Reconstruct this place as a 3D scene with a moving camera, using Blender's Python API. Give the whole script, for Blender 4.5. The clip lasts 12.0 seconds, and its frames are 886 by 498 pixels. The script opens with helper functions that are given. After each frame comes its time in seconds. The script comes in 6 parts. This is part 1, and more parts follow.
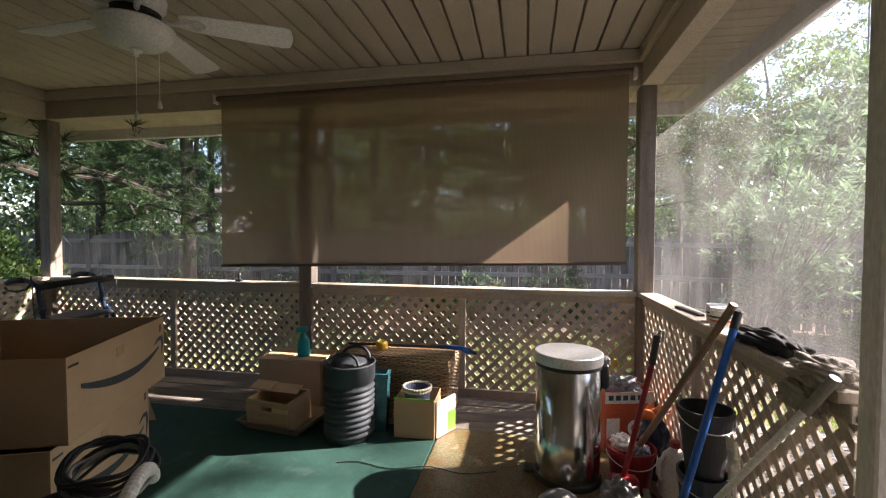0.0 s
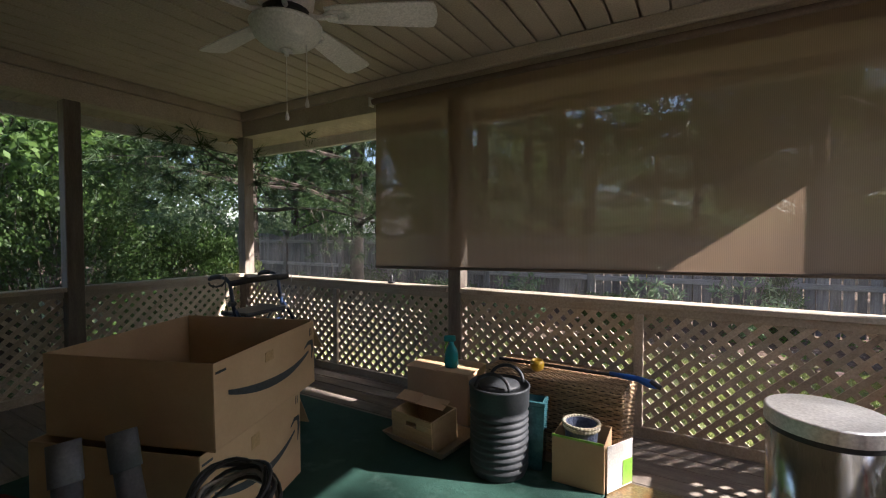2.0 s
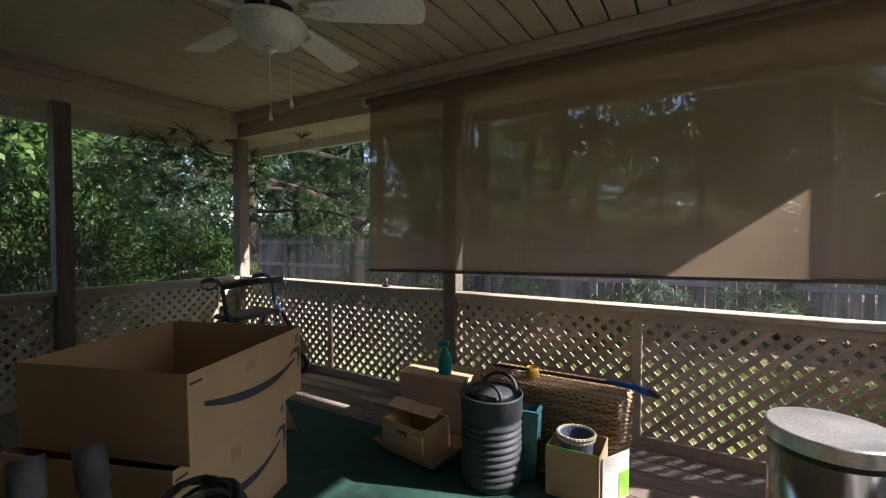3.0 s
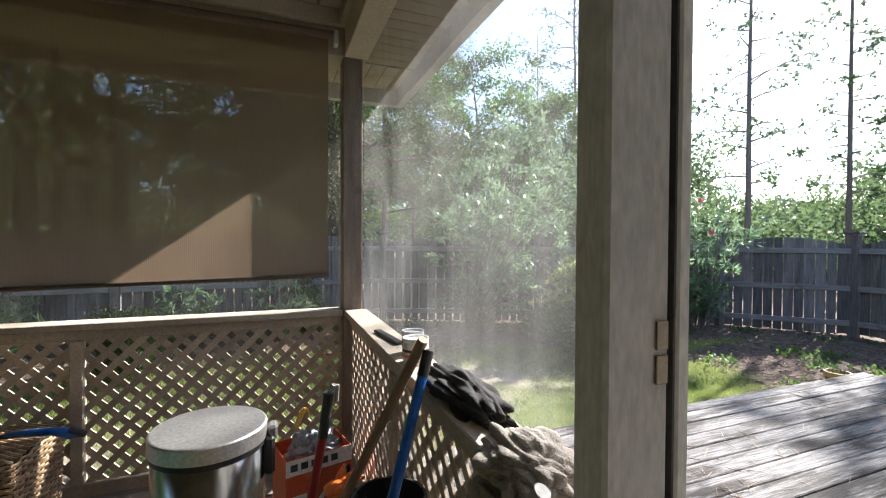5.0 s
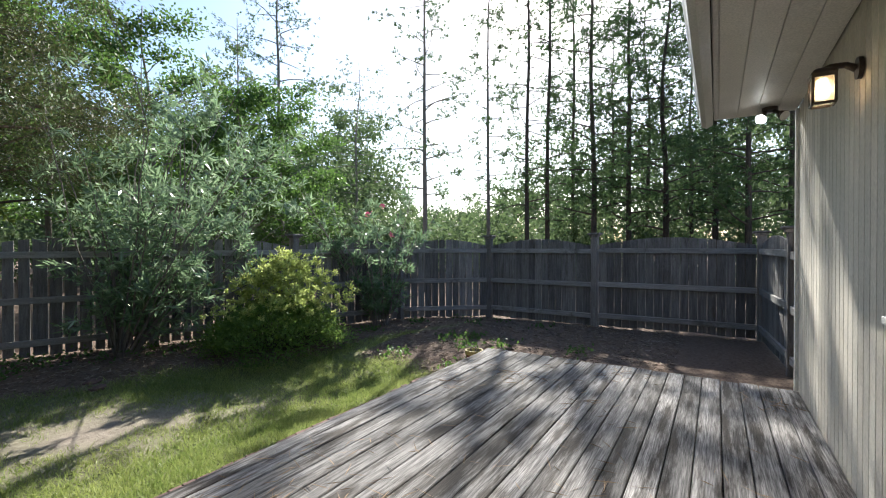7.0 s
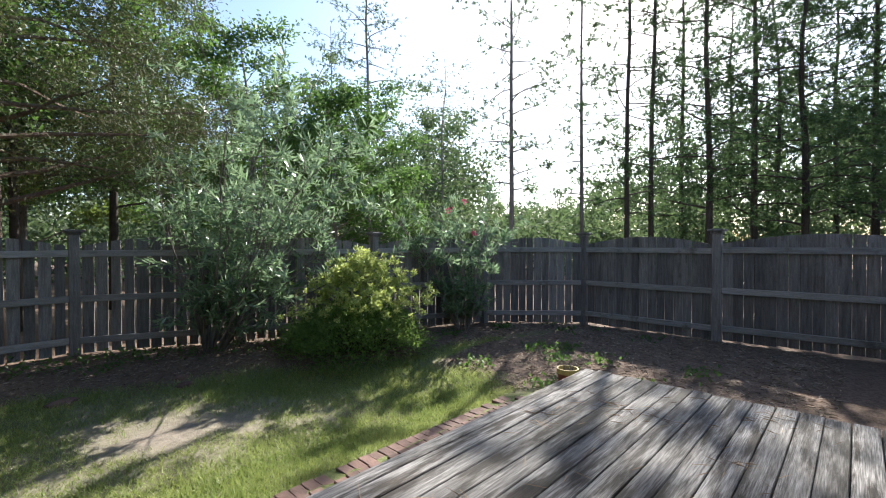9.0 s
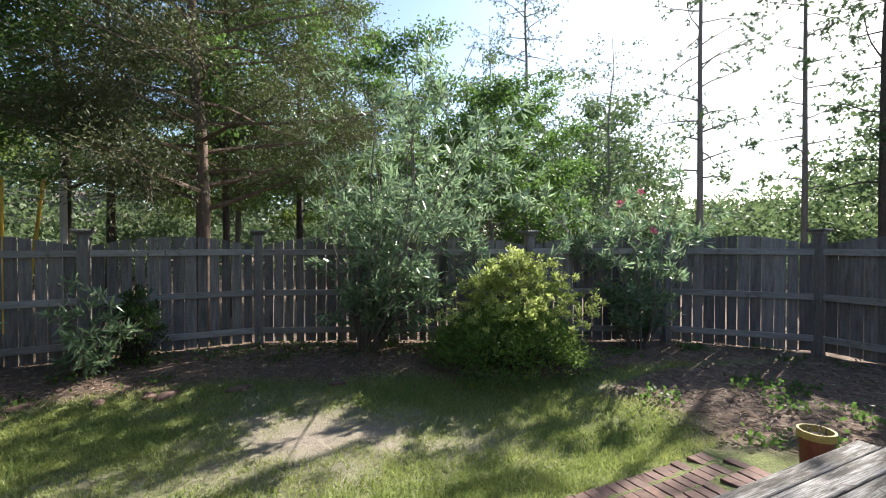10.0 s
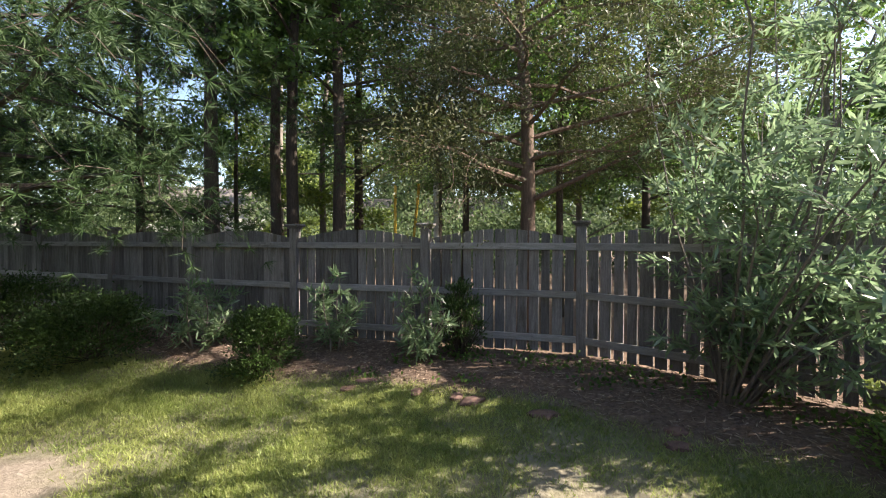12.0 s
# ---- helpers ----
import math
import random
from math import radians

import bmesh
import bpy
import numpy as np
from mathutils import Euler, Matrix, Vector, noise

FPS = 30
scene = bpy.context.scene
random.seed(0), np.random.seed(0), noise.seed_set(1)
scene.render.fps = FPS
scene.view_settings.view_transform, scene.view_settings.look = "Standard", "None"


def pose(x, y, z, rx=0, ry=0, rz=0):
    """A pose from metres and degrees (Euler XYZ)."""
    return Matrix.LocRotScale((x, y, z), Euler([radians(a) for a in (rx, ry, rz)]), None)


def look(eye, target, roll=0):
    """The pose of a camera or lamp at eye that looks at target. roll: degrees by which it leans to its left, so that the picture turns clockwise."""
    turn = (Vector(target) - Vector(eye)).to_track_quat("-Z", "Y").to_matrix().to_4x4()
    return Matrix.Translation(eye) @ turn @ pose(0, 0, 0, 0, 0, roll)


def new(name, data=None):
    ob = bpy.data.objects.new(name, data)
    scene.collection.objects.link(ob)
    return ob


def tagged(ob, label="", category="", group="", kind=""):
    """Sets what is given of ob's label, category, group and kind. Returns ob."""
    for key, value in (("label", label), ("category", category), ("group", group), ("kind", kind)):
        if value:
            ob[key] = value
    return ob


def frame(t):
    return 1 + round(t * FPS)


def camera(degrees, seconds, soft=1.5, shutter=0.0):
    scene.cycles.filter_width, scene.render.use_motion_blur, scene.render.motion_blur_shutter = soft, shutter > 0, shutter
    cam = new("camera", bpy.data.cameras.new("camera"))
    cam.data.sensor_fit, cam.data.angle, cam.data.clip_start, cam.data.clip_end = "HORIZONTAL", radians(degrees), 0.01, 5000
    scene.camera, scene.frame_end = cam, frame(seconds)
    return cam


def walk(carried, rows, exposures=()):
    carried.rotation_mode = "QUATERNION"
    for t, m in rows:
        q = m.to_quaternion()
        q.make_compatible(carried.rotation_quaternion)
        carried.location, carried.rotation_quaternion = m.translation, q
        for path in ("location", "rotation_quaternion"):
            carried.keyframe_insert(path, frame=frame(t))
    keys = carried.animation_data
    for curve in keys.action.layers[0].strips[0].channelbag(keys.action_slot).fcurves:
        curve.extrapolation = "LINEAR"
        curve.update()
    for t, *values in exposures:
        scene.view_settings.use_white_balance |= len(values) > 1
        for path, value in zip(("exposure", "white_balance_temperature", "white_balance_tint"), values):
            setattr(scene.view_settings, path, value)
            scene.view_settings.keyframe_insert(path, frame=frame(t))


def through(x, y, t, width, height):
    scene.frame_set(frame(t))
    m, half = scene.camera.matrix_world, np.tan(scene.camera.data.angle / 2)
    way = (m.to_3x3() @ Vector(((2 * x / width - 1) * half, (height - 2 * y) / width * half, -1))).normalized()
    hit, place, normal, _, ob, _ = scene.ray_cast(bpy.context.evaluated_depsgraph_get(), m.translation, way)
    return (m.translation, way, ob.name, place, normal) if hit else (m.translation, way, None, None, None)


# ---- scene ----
cam = camera(91.4, 12.0, 1.1)
METRES, EYE, TILT, LEAN, TURN = 5.2, 1.3, 0.0, 0.0, 10.8
ROWS = [
    (0.0, 0.0, 0.0, 0.0, 0.01, -1.65, -0.26),
    (0.5, -0.0065, 0.0281, 0.0022, 3.13, -1.68, -0.22),
    (1.0, -0.0135, 0.0458, 0.0021, 7.81, -1.66, -0.13),
    (1.5, -0.0159, 0.0658, 0.0004, 14.54, -1.71, -0.04),
    (2.0, -0.0146, 0.0822, 0.0017, 20.13, -1.69, 0.01),
    (2.5, -0.0126, 0.0908, 0.0032, 23.04, -1.66, 0.05),
    (4.5, 0.0657, 0.128, 0.0083, -13.39, -1.24, -0.19),
    (5.0, 0.1117, 0.131, 0.0021, -32.0, -1.06, -0.25),
    (5.5, 0.1633, 0.1318, -0.002, -48.43, -0.8, -0.17),
    (6.0, 0.2018, 0.1279, -0.0034, -60.81, -0.58, -0.0),
    (6.5, 0.231, 0.1279, -0.003, -68.56, -0.49, 0.06),
    (8.5, 0.3203, 0.1454, -0.0042, -63.03, -0.58, 0.08),
    (9.0, 0.3798, 0.1777, -0.0009, -56.93, -0.75, 0.08),
    (9.5, 0.4454, 0.2218, -0.0013, -47.81, -0.7, 0.06),
    (10.0, 0.5084, 0.2772, -0.0009, -36.06, -0.77, 0.04),
    (10.5, 0.5655, 0.3492, 0.0007, -26.59, -0.85, -0.01),
    (11.0, 0.6168, 0.4213, -0.0052, -14.82, -0.94, 0.03),
    (11.5, 0.6491, 0.4975, -0.0122, -2.69, -1.12, -0.07),
    (12.0, 0.6639, 0.5602, -0.0119, 8.88, -1.2, -0.05),
]
walk(cam, [(t, pose(0, 0, EYE, TILT, LEAN, TURN) @ pose(METRES * x, METRES * y, METRES * z, 90 + pitch, roll, yaw)) for t, x, y, z, yaw, pitch, roll in ROWS],
     exposures=((0.0, 2.5, 6300, 19), (2.7, 2.15, 6050, 18), (4.5, 2.25, 5950, 13), (5.0, 2.1, 5950, 11), (5.5, 1.5, 5950, 9), (6.5, 1.5, 6100, 7), (9.5, 1.6, 6250, 8), (11.0, 1.85, 6650, 11), (12.0, 2.0, 6900, 13)))

# ---- sky, sun and exposure ----
SUN_EL, SUN_AZ = 35.0, 19.5  # degrees up; degrees from east towards north
world = bpy.data.worlds.new("sky")
scene.world = world
world.use_nodes = True
wn, wl = world.node_tree.nodes, world.node_tree.links
wn.clear()
w_out, w_bg, w_sky = wn.new("ShaderNodeOutputWorld"), wn.new("ShaderNodeBackground"), wn.new("ShaderNodeTexSky")
w_sky.sky_type, w_sky.sun_disc = "NISHITA", False
w_sky.sun_elevation, w_sky.sun_rotation = radians(SUN_EL), radians(90 - SUN_AZ)
w_sky.air_density, w_sky.dust_density, w_sky.ozone_density = 1.0, 1.0, 1.0
w_bg.inputs["Strength"].default_value = 0.09
wl.new(w_sky.outputs[0], w_bg.inputs["Color"])
wl.new(w_bg.outputs[0], w_out.inputs["Surface"])
sun = new("sun", bpy.data.lights.new("sun", "SUN"))
sun.data.energy, sun.data.angle, sun.data.color = 5.0, radians(0.6), (1.0, 0.93, 0.82)
_az, _el = radians(SUN_AZ), radians(SUN_EL)
sun.matrix_basis = look((0, 0, 30), Vector((0, 0, 30)) - Vector((math.cos(_el) * math.cos(_az), math.cos(_el) * math.sin(_az), math.sin(_el))))

# ---- materials ----
def mat(name, a, b, scale=6.0, rough=0.7, bump=0.25, metal=0.0, stretch=(1, 1, 1), fine=90.0, vary=0.18, c=None, cover=0.5, island=False, gloss=0.5, coat=0.0, grain=0.18, streak=(1, 1, 1)):
    """A surface of two tones (a, b) in a coarse and a fine grain, a third tone c in patches, with relief."""
    m = bpy.data.materials.new(name)
    m.use_nodes = True
    n, k = m.node_tree.nodes, m.node_tree.links
    p = n["Principled BSDF"]
    co, info, off, mp = n.new("ShaderNodeTexCoord"), n.new("ShaderNodeObjectInfo"), n.new("ShaderNodeVectorMath"), n.new("ShaderNodeMapping")
    seed = info.outputs["Random"]
    if island:
        seed = n.new("ShaderNodeNewGeometry").outputs["Random Per Island"]
    mul = n.new("ShaderNodeMath"); mul.operation = "MULTIPLY"; mul.inputs[1].default_value = 37.0
    k.new(seed, mul.inputs[0])
    off.operation = "ADD"
    k.new(co.outputs["Object"], off.inputs[0]); k.new(mul.outputs[0], off.inputs[1])
    mp.inputs["Scale"].default_value = stretch
    k.new(off.outputs[0], mp.inputs["Vector"])
    n1, n2 = n.new("ShaderNodeTexNoise"), n.new("ShaderNodeTexNoise")
    n1.inputs["Scale"].default_value, n1.inputs["Detail"].default_value, n1.inputs["Roughness"].default_value = scale, 5, 0.65
    n2.inputs["Scale"].default_value, n2.inputs["Detail"].default_value = fine, 2
    for q in (n1, n2):
        k.new(mp.outputs[0], q.inputs["Vector"])
    r = n.new("ShaderNodeMapRange"); r.inputs["From Min"].default_value, r.inputs["From Max"].default_value = 0.32, 0.68
    k.new(n1.outputs["Fac"], r.inputs["Value"])
    mx = n.new("ShaderNodeMix"); mx.data_type = "RGBA"
    mx.inputs["A"].default_value, mx.inputs["B"].default_value = (*a, 1), (*b, 1)
    k.new(r.outputs[0], mx.inputs["Factor"])
    col = mx.outputs["Result"]
    if c:
        n3 = n.new("ShaderNodeTexNoise"); n3.inputs["Scale"].default_value, n3.inputs["Detail"].default_value = scale * 0.45, 6
        n3.inputs["Roughness"].default_value = 0.7
        mp3 = n.new("ShaderNodeMapping"); mp3.inputs["Scale"].default_value = streak
        k.new(off.outputs[0], mp3.inputs["Vector"]); k.new(mp3.outputs[0], n3.inputs["Vector"])
        r3 = n.new("ShaderNodeMapRange"); r3.inputs["From Min"].default_value, r3.inputs["From Max"].default_value = cover, cover + 0.12
        k.new(n3.outputs["Fac"], r3.inputs["Value"])
        m3 = n.new("ShaderNodeMix"); m3.data_type = "RGBA"; m3.inputs["B"].default_value = (*c, 1)
        k.new(r3.outputs[0], m3.inputs["Factor"]); k.new(col, m3.inputs["A"])
        col = m3.outputs["Result"]
    # fine grain and a tone of its own for each piece
    hsv = n.new("ShaderNodeHueSaturation")
    v1 = n.new("ShaderNodeMapRange"); v1.inputs["To Min"].default_value, v1.inputs["To Max"].default_value = 1 - vary, 1 + vary
    k.new(seed, v1.inputs["Value"])
    v2 = n.new("ShaderNodeMapRange"); v2.inputs["From Min"].default_value, v2.inputs["From Max"].default_value = 0.25, 0.75
    v2.inputs["To Min"].default_value, v2.inputs["To Max"].default_value = 1 - grain, 1 + grain
    k.new(n2.outputs["Fac"], v2.inputs["Value"])
    vm = n.new("ShaderNodeMath"); vm.operation = "MULTIPLY"
    k.new(v1.outputs[0], vm.inputs[0]); k.new(v2.outputs[0], vm.inputs[1]); k.new(vm.outputs[0], hsv.inputs["Value"])
    k.new(col, hsv.inputs["Color"]); k.new(hsv.outputs[0], p.inputs["Base Color"])
    rr = n.new("ShaderNodeMapRange"); rr.inputs["To Min"].default_value, rr.inputs["To Max"].default_value = max(rough - 0.1, 0.02), min(rough + 0.1, 1)
    k.new(n1.outputs["Fac"], rr.inputs["Value"]); k.new(rr.outputs[0], p.inputs["Roughness"])
    p.inputs["Metallic"].default_value, p.inputs["Specular IOR Level"].default_value, p.inputs["Coat Weight"].default_value = metal, gloss, coat
    if bump:
        add = n.new("ShaderNodeMath"); add.operation = "MULTIPLY_ADD"; add.inputs[1].default_value = 0.4
        k.new(n2.outputs["Fac"], add.inputs[0]); k.new(n1.outputs["Fac"], add.inputs[2])
        bp = n.new("ShaderNodeBump"); bp.inputs["Strength"].default_value, bp.inputs["Distance"].default_value = bump, 0.01
        k.new(add.outputs[0], bp.inputs["Height"]); k.new(bp.outputs[0], p.inputs["Normal"])
    return m


def leaf_mat(name, a, b, through=0.45, rough=0.45, gloss=0.4):
    """Leaves: two greens, leaf by leaf, that let some light through."""
    m = bpy.data.materials.new(name)
    m.use_nodes = True
    n, k = m.node_tree.nodes, m.node_tree.links
    p, out = n["Principled BSDF"], n["Material Output"]
    geo, co, no = n.new("ShaderNodeNewGeometry"), n.new("ShaderNodeTexCoord"), n.new("ShaderNodeTexNoise")
    no.inputs["Scale"].default_value = 1.3
    k.new(co.outputs["Object"], no.inputs["Vector"])
    av = n.new("ShaderNodeMath"); av.operation = "MULTIPLY_ADD"; av.inputs[1].default_value = 0.6; 
    k.new(geo.outputs["Random Per Island"], av.inputs[0])
    sub = n.new("ShaderNodeMapRange"); sub.inputs["From Min"].default_value, sub.inputs["From Max"].default_value = 0.35, 0.65; sub.inputs["To Max"].default_value = 0.4
    k.new(no.outputs["Fac"], sub.inputs["Value"]); k.new(sub.outputs[0], av.inputs[2])
    mx = n.new("ShaderNodeMix"); mx.data_type = "RGBA"
    mx.inputs["A"].default_value, mx.inputs["B"].default_value = (*a, 1), (*b, 1)
    k.new(av.outputs[0], mx.inputs["Factor"]); k.new(mx.outputs["Result"], p.inputs["Base Color"])
    p.inputs["Roughness"].default_value, p.inputs["Specular IOR Level"].default_value = rough, gloss
    tr = n.new("ShaderNodeBsdfTranslucent"); k.new(mx.outputs["Result"], tr.inputs["Color"])
    ms = n.new("ShaderNodeMixShader"); ms.inputs[0].default_value = through
    k.new(p.outputs[0], ms.inputs[1]); k.new(tr.outputs[0], ms.inputs[2]); k.new(ms.outputs[0], out.inputs["Surface"])
    return m


def veil_mat(name, tone, holes, weave=0.0, pitch=0.004):
    """Woven cloth or insect screen: part open, part thread, the threads letting some light through."""
    m = bpy.data.materials.new(name)
    m.use_nodes = True
    n, k = m.node_tree.nodes, m.node_tree.links
    p, out = n["Principled BSDF"], n["Material Output"]
    p.inputs["Base Color"].default_value, p.inputs["Roughness"].default_value = (*tone, 1), 0.8
    p.inputs["Specular IOR Level"].default_value = 0.2
    tr, clear = n.new("ShaderNodeBsdfTranslucent"), n.new("ShaderNodeBsdfTransparent")
    tr.inputs["Color"].default_value = (*tone, 1)
    a, b = n.new("ShaderNodeMixShader"), n.new("ShaderNodeMixShader")
    a.inputs[0].default_value, b.inputs[0].default_value = 0.5, holes
    k.new(p.outputs[0], a.inputs[1]); k.new(tr.outputs[0], a.inputs[2])
    k.new(a.outputs[0], b.inputs[1]); k.new(clear.outputs[0], b.inputs[2]); k.new(b.outputs[0], out.inputs["Surface"])
    co, wv, no = n.new("ShaderNodeTexCoord"), n.new("ShaderNodeTexWave"), n.new("ShaderNodeTexNoise")
    wv.bands_direction = "X"; wv.inputs["Scale"].default_value = 0.314 / pitch; wv.inputs["Distortion"].default_value = 0.6
    no.inputs["Scale"].default_value, no.inputs["Detail"].default_value = 2.2, 5
    mp = n.new("ShaderNodeMapping"); mp.inputs["Scale"].default_value = (6, 6, 1)
    k.new(co.outputs["Object"], wv.inputs["Vector"]); k.new(co.outputs["Object"], mp.inputs["Vector"]); k.new(mp.outputs[0], no.inputs["Vector"])
    s = n.new("ShaderNodeMath"); s.operation = "MULTIPLY_ADD"; s.inputs[1].default_value = weave; s.inputs[2].default_value = holes - weave / 2
    k.new(wv.outputs["Fac"], s.inputs[0])
    s2 = n.new("ShaderNodeMath"); s2.operation = "MULTIPLY_ADD"; s2.inputs[1].default_value = holes * 0.35
    s3 = n.new("ShaderNodeMath"); s3.operation = "SUBTRACT"; s3.inputs[1].default_value = holes * 0.175
    k.new(no.outputs["Fac"], s2.inputs[0]); k.new(s.outputs[0], s2.inputs[2]); k.new(s2.outputs[0], s3.inputs[0]); k.new(s3.outputs[0], b.inputs[0])
    return m


TAN_PAINT = mat("tan_paint", (0.36, 0.30, 0.23), (0.44, 0.38, 0.30), 4, 0.75, 0.2, c=(0.24, 0.19, 0.14), cover=0.6)
BEAM_PAINT = mat("beam_paint", (0.42, 0.355, 0.27), (0.50, 0.43, 0.335), 3, 0.7, 0.15, c=(0.36, 0.30, 0.22), cover=0.62)
CEIL_VINYL = mat("ceiling_vinyl", (0.40, 0.345, 0.265), (0.47, 0.41, 0.325), 2.5, 0.55, 0.08, c=(0.34, 0.29, 0.22), cover=0.6, vary=0.05)
WHITE_PAINT = mat("white_paint", (0.74, 0.72, 0.70), (0.82, 0.80, 0.78), 5, 0.5, 0.15, stretch=(1, 1, 0.3), c=(0.56, 0.53, 0.49), cover=0.64)
LATTICE = mat("lattice_wood", (0.42, 0.34, 0.25), (0.52, 0.44, 0.34), 6, 0.8, 0.2, c=(0.30, 0.24, 0.18), cover=0.6)
POST_WOOD = mat("weathered_post", (0.13, 0.105, 0.085), (0.25, 0.21, 0.17), 5, 0.85, 0.4, stretch=(3, 3, 0.4), c=(0.13, 0.10, 0.08), cover=0.56)
FLOOR_WOOD = mat("floor_board", (0.17, 0.14, 0.115), (0.27, 0.23, 0.19), 5, 0.7, 0.3, stretch=(0.4, 4, 4), c=(0.12, 0.10, 0.08), cover=0.6)
PLY = mat("worn_plywood", (0.15, 0.075, 0.025), (0.15, 0.14, 0.07), 9, 0.4, 0.4, c=(0.36, 0.33, 0.22), cover=0.57, grain=0.5)
CARPET = mat("green_carpet", (0.010, 0.050, 0.036), (0.020, 0.075, 0.056), 9, 0.95, 0.9, fine=300, vary=0.0, c=(0.05, 0.105, 0.082), cover=0.56, grain=0.8)
DECK_WOOD = mat("grey_deck_board", (0.075, 0.067, 0.064), (0.27, 0.255, 0.25), 7, 0.9, 0.6, stretch=(0.3, 7, 7), c=(0.032, 0.025, 0.021), cover=0.47, vary=0.3, grain=0.7, fine=26, streak=(0.4, 3.2, 3.2))
FENCE_WOOD = mat("grey_fence_board", (0.10, 0.09, 0.087), (0.215, 0.20, 0.197), 6, 0.9, 0.5, stretch=(5, 5, 0.4), c=(0.085, 0.074, 0.06), cover=0.56, vary=0.35, grain=0.4, streak=(3, 3, 0.5))
RAIL_WOOD = mat("grey_rail", (0.19, 0.18, 0.175), (0.32, 0.305, 0.30), 6, 0.9, 0.4, stretch=(0.5, 5, 5), c=(0.12, 0.11, 0.10), cover=0.58, vary=0.2, grain=0.3)
SIDING = mat("cream_siding", (0.55, 0.50, 0.43), (0.62, 0.58, 0.51), 3, 0.7, 0.25, stretch=(2, 2, 0.5), c=(0.46, 0.42, 0.33), cover=0.62)
SOFFIT = mat("soffit_vinyl", (0.62, 0.59, 0.54), (0.70, 0.67, 0.62), 3, 0.5, 0.05, vary=0.05)
GUTTER = mat("gutter_metal", (0.50, 0.48, 0.44), (0.58, 0.56, 0.52), 4, 0.4, 0.05)
BRICK = mat("red_brick", (0.10, 0.06, 0.05), (0.18, 0.105, 0.086), 9, 0.9, 0.6, c=(0.20, 0.12, 0.09), cover=0.55, vary=0.25)
ROOF = mat("roof_shingle", (0.13, 0.11, 0.10), (0.2, 0.18, 0.16), 20, 0.95, 0.5)
BARK = mat("bark", (0.032, 0.024, 0.019), (0.085, 0.064, 0.05), 9, 0.95, 1.0, stretch=(4, 4, 0.8), fine=40)
BARK_BROWN = mat("cedar_bark", (0.07, 0.045, 0.033), (0.17, 0.115, 0.085), 9, 0.95, 1.0, stretch=(4, 4, 0.6), fine=40)
BARK_PALE = mat("pale_bark", (0.12, 0.10, 0.088), (0.22, 0.19, 0.17), 9, 0.95, 0.9, stretch=(4, 4, 0.8), fine=40)
L_OLEANDER = leaf_mat("oleander_leaf", (0.115, 0.195, 0.095), (0.29, 0.385, 0.23), 0.52, 0.24, 0.9)
L_CEDAR = leaf_mat("cedar_spray", (0.03, 0.045, 0.018), (0.095, 0.10, 0.036), 0.36, 0.6)
L_PINE = leaf_mat("pine_needle", (0.045, 0.09, 0.035), (0.11, 0.17, 0.06), 0.45, 0.5)
L_BOUGH = leaf_mat("pine_bough", (0.028, 0.06, 0.024), (0.075, 0.125, 0.045), 0.38, 0.5)
L_BROAD = leaf_mat("broad_leaf", (0.05, 0.10, 0.025), (0.14, 0.24, 0.055), 0.55, 0.5)
L_LIGHT = leaf_mat("light_leaf", (0.08, 0.13, 0.025), (0.22, 0.28, 0.06), 0.5, 0.5)
L_GOLD = leaf_mat("gold_shrub_leaf", (0.28, 0.36, 0.09), (0.55, 0.58, 0.21), 0.5, 0.5)
L_MOUND = leaf_mat("mound_leaf", (0.08, 0.15, 0.032), (0.23, 0.33, 0.08), 0.5, 0.45)
L_SHRUB = leaf_mat("shrub_leaf", (0.022, 0.048, 0.012), (0.07, 0.125, 0.03), 0.35, 0.45)
L_FAR = leaf_mat("far_leaf", (0.06, 0.10, 0.045), (0.15, 0.20, 0.085), 0.5, 0.6)
L_GRASS = leaf_mat("grass_blade", (0.14, 0.21, 0.045), (0.42, 0.45, 0.16), 0.45, 0.5)

DARK_RUBBER = mat("dark_rubber", (0.08, 0.08, 0.085), (0.12, 0.12, 0.125), 6, 0.7, 0.1)
BRASS = mat("brass", (0.30, 0.25, 0.18), (0.42, 0.37, 0.29), 30, 0.4, 0.1, 0.9)


# ---- builders ----
def part(name, bm, material, parent=None, label="", smooth=False):
    """Links a bmesh as one mesh object, under a thing or a part."""
    me = bpy.data.meshes.new(name)
    bmesh.ops.recalc_face_normals(bm, faces=bm.faces)
    bm.to_mesh(me)
    bm.free()
    me.materials.append(material)
    if smooth:
        me.shade_smooth()
    ob = new(name, me)
    ob.parent = parent
    if label:
        tagged(ob, label)
    return ob


def raw(name, verts, faces, material, parent=None):
    """A mesh object from arrays of corners and faces of one size."""
    me = bpy.data.meshes.new(name)
    verts, faces = np.asarray(verts, np.float32), np.asarray(faces, np.int32)
    me.vertices.add(len(verts)); me.vertices.foreach_set("co", verts.ravel())
    me.loops.add(faces.size); me.loops.foreach_set("vertex_index", faces.ravel())
    me.polygons.add(len(faces)); me.polygons.foreach_set("loop_start", np.arange(len(faces), dtype=np.int32) * faces.shape[1])
    me.update(calc_edges=True)
    me.materials.append(material)
    ob = new(name, me)
    ob.parent = parent
    return ob


def thing(name, label, category, at=(0, 0, 0), turn=0, group="", kind="", tip=(0, 0)):
    ob = new(name)
    ob.empty_display_size = 0.1
    ob.matrix_basis = pose(*at, tip[0], tip[1], turn)
    return tagged(ob, label, category, group, kind)


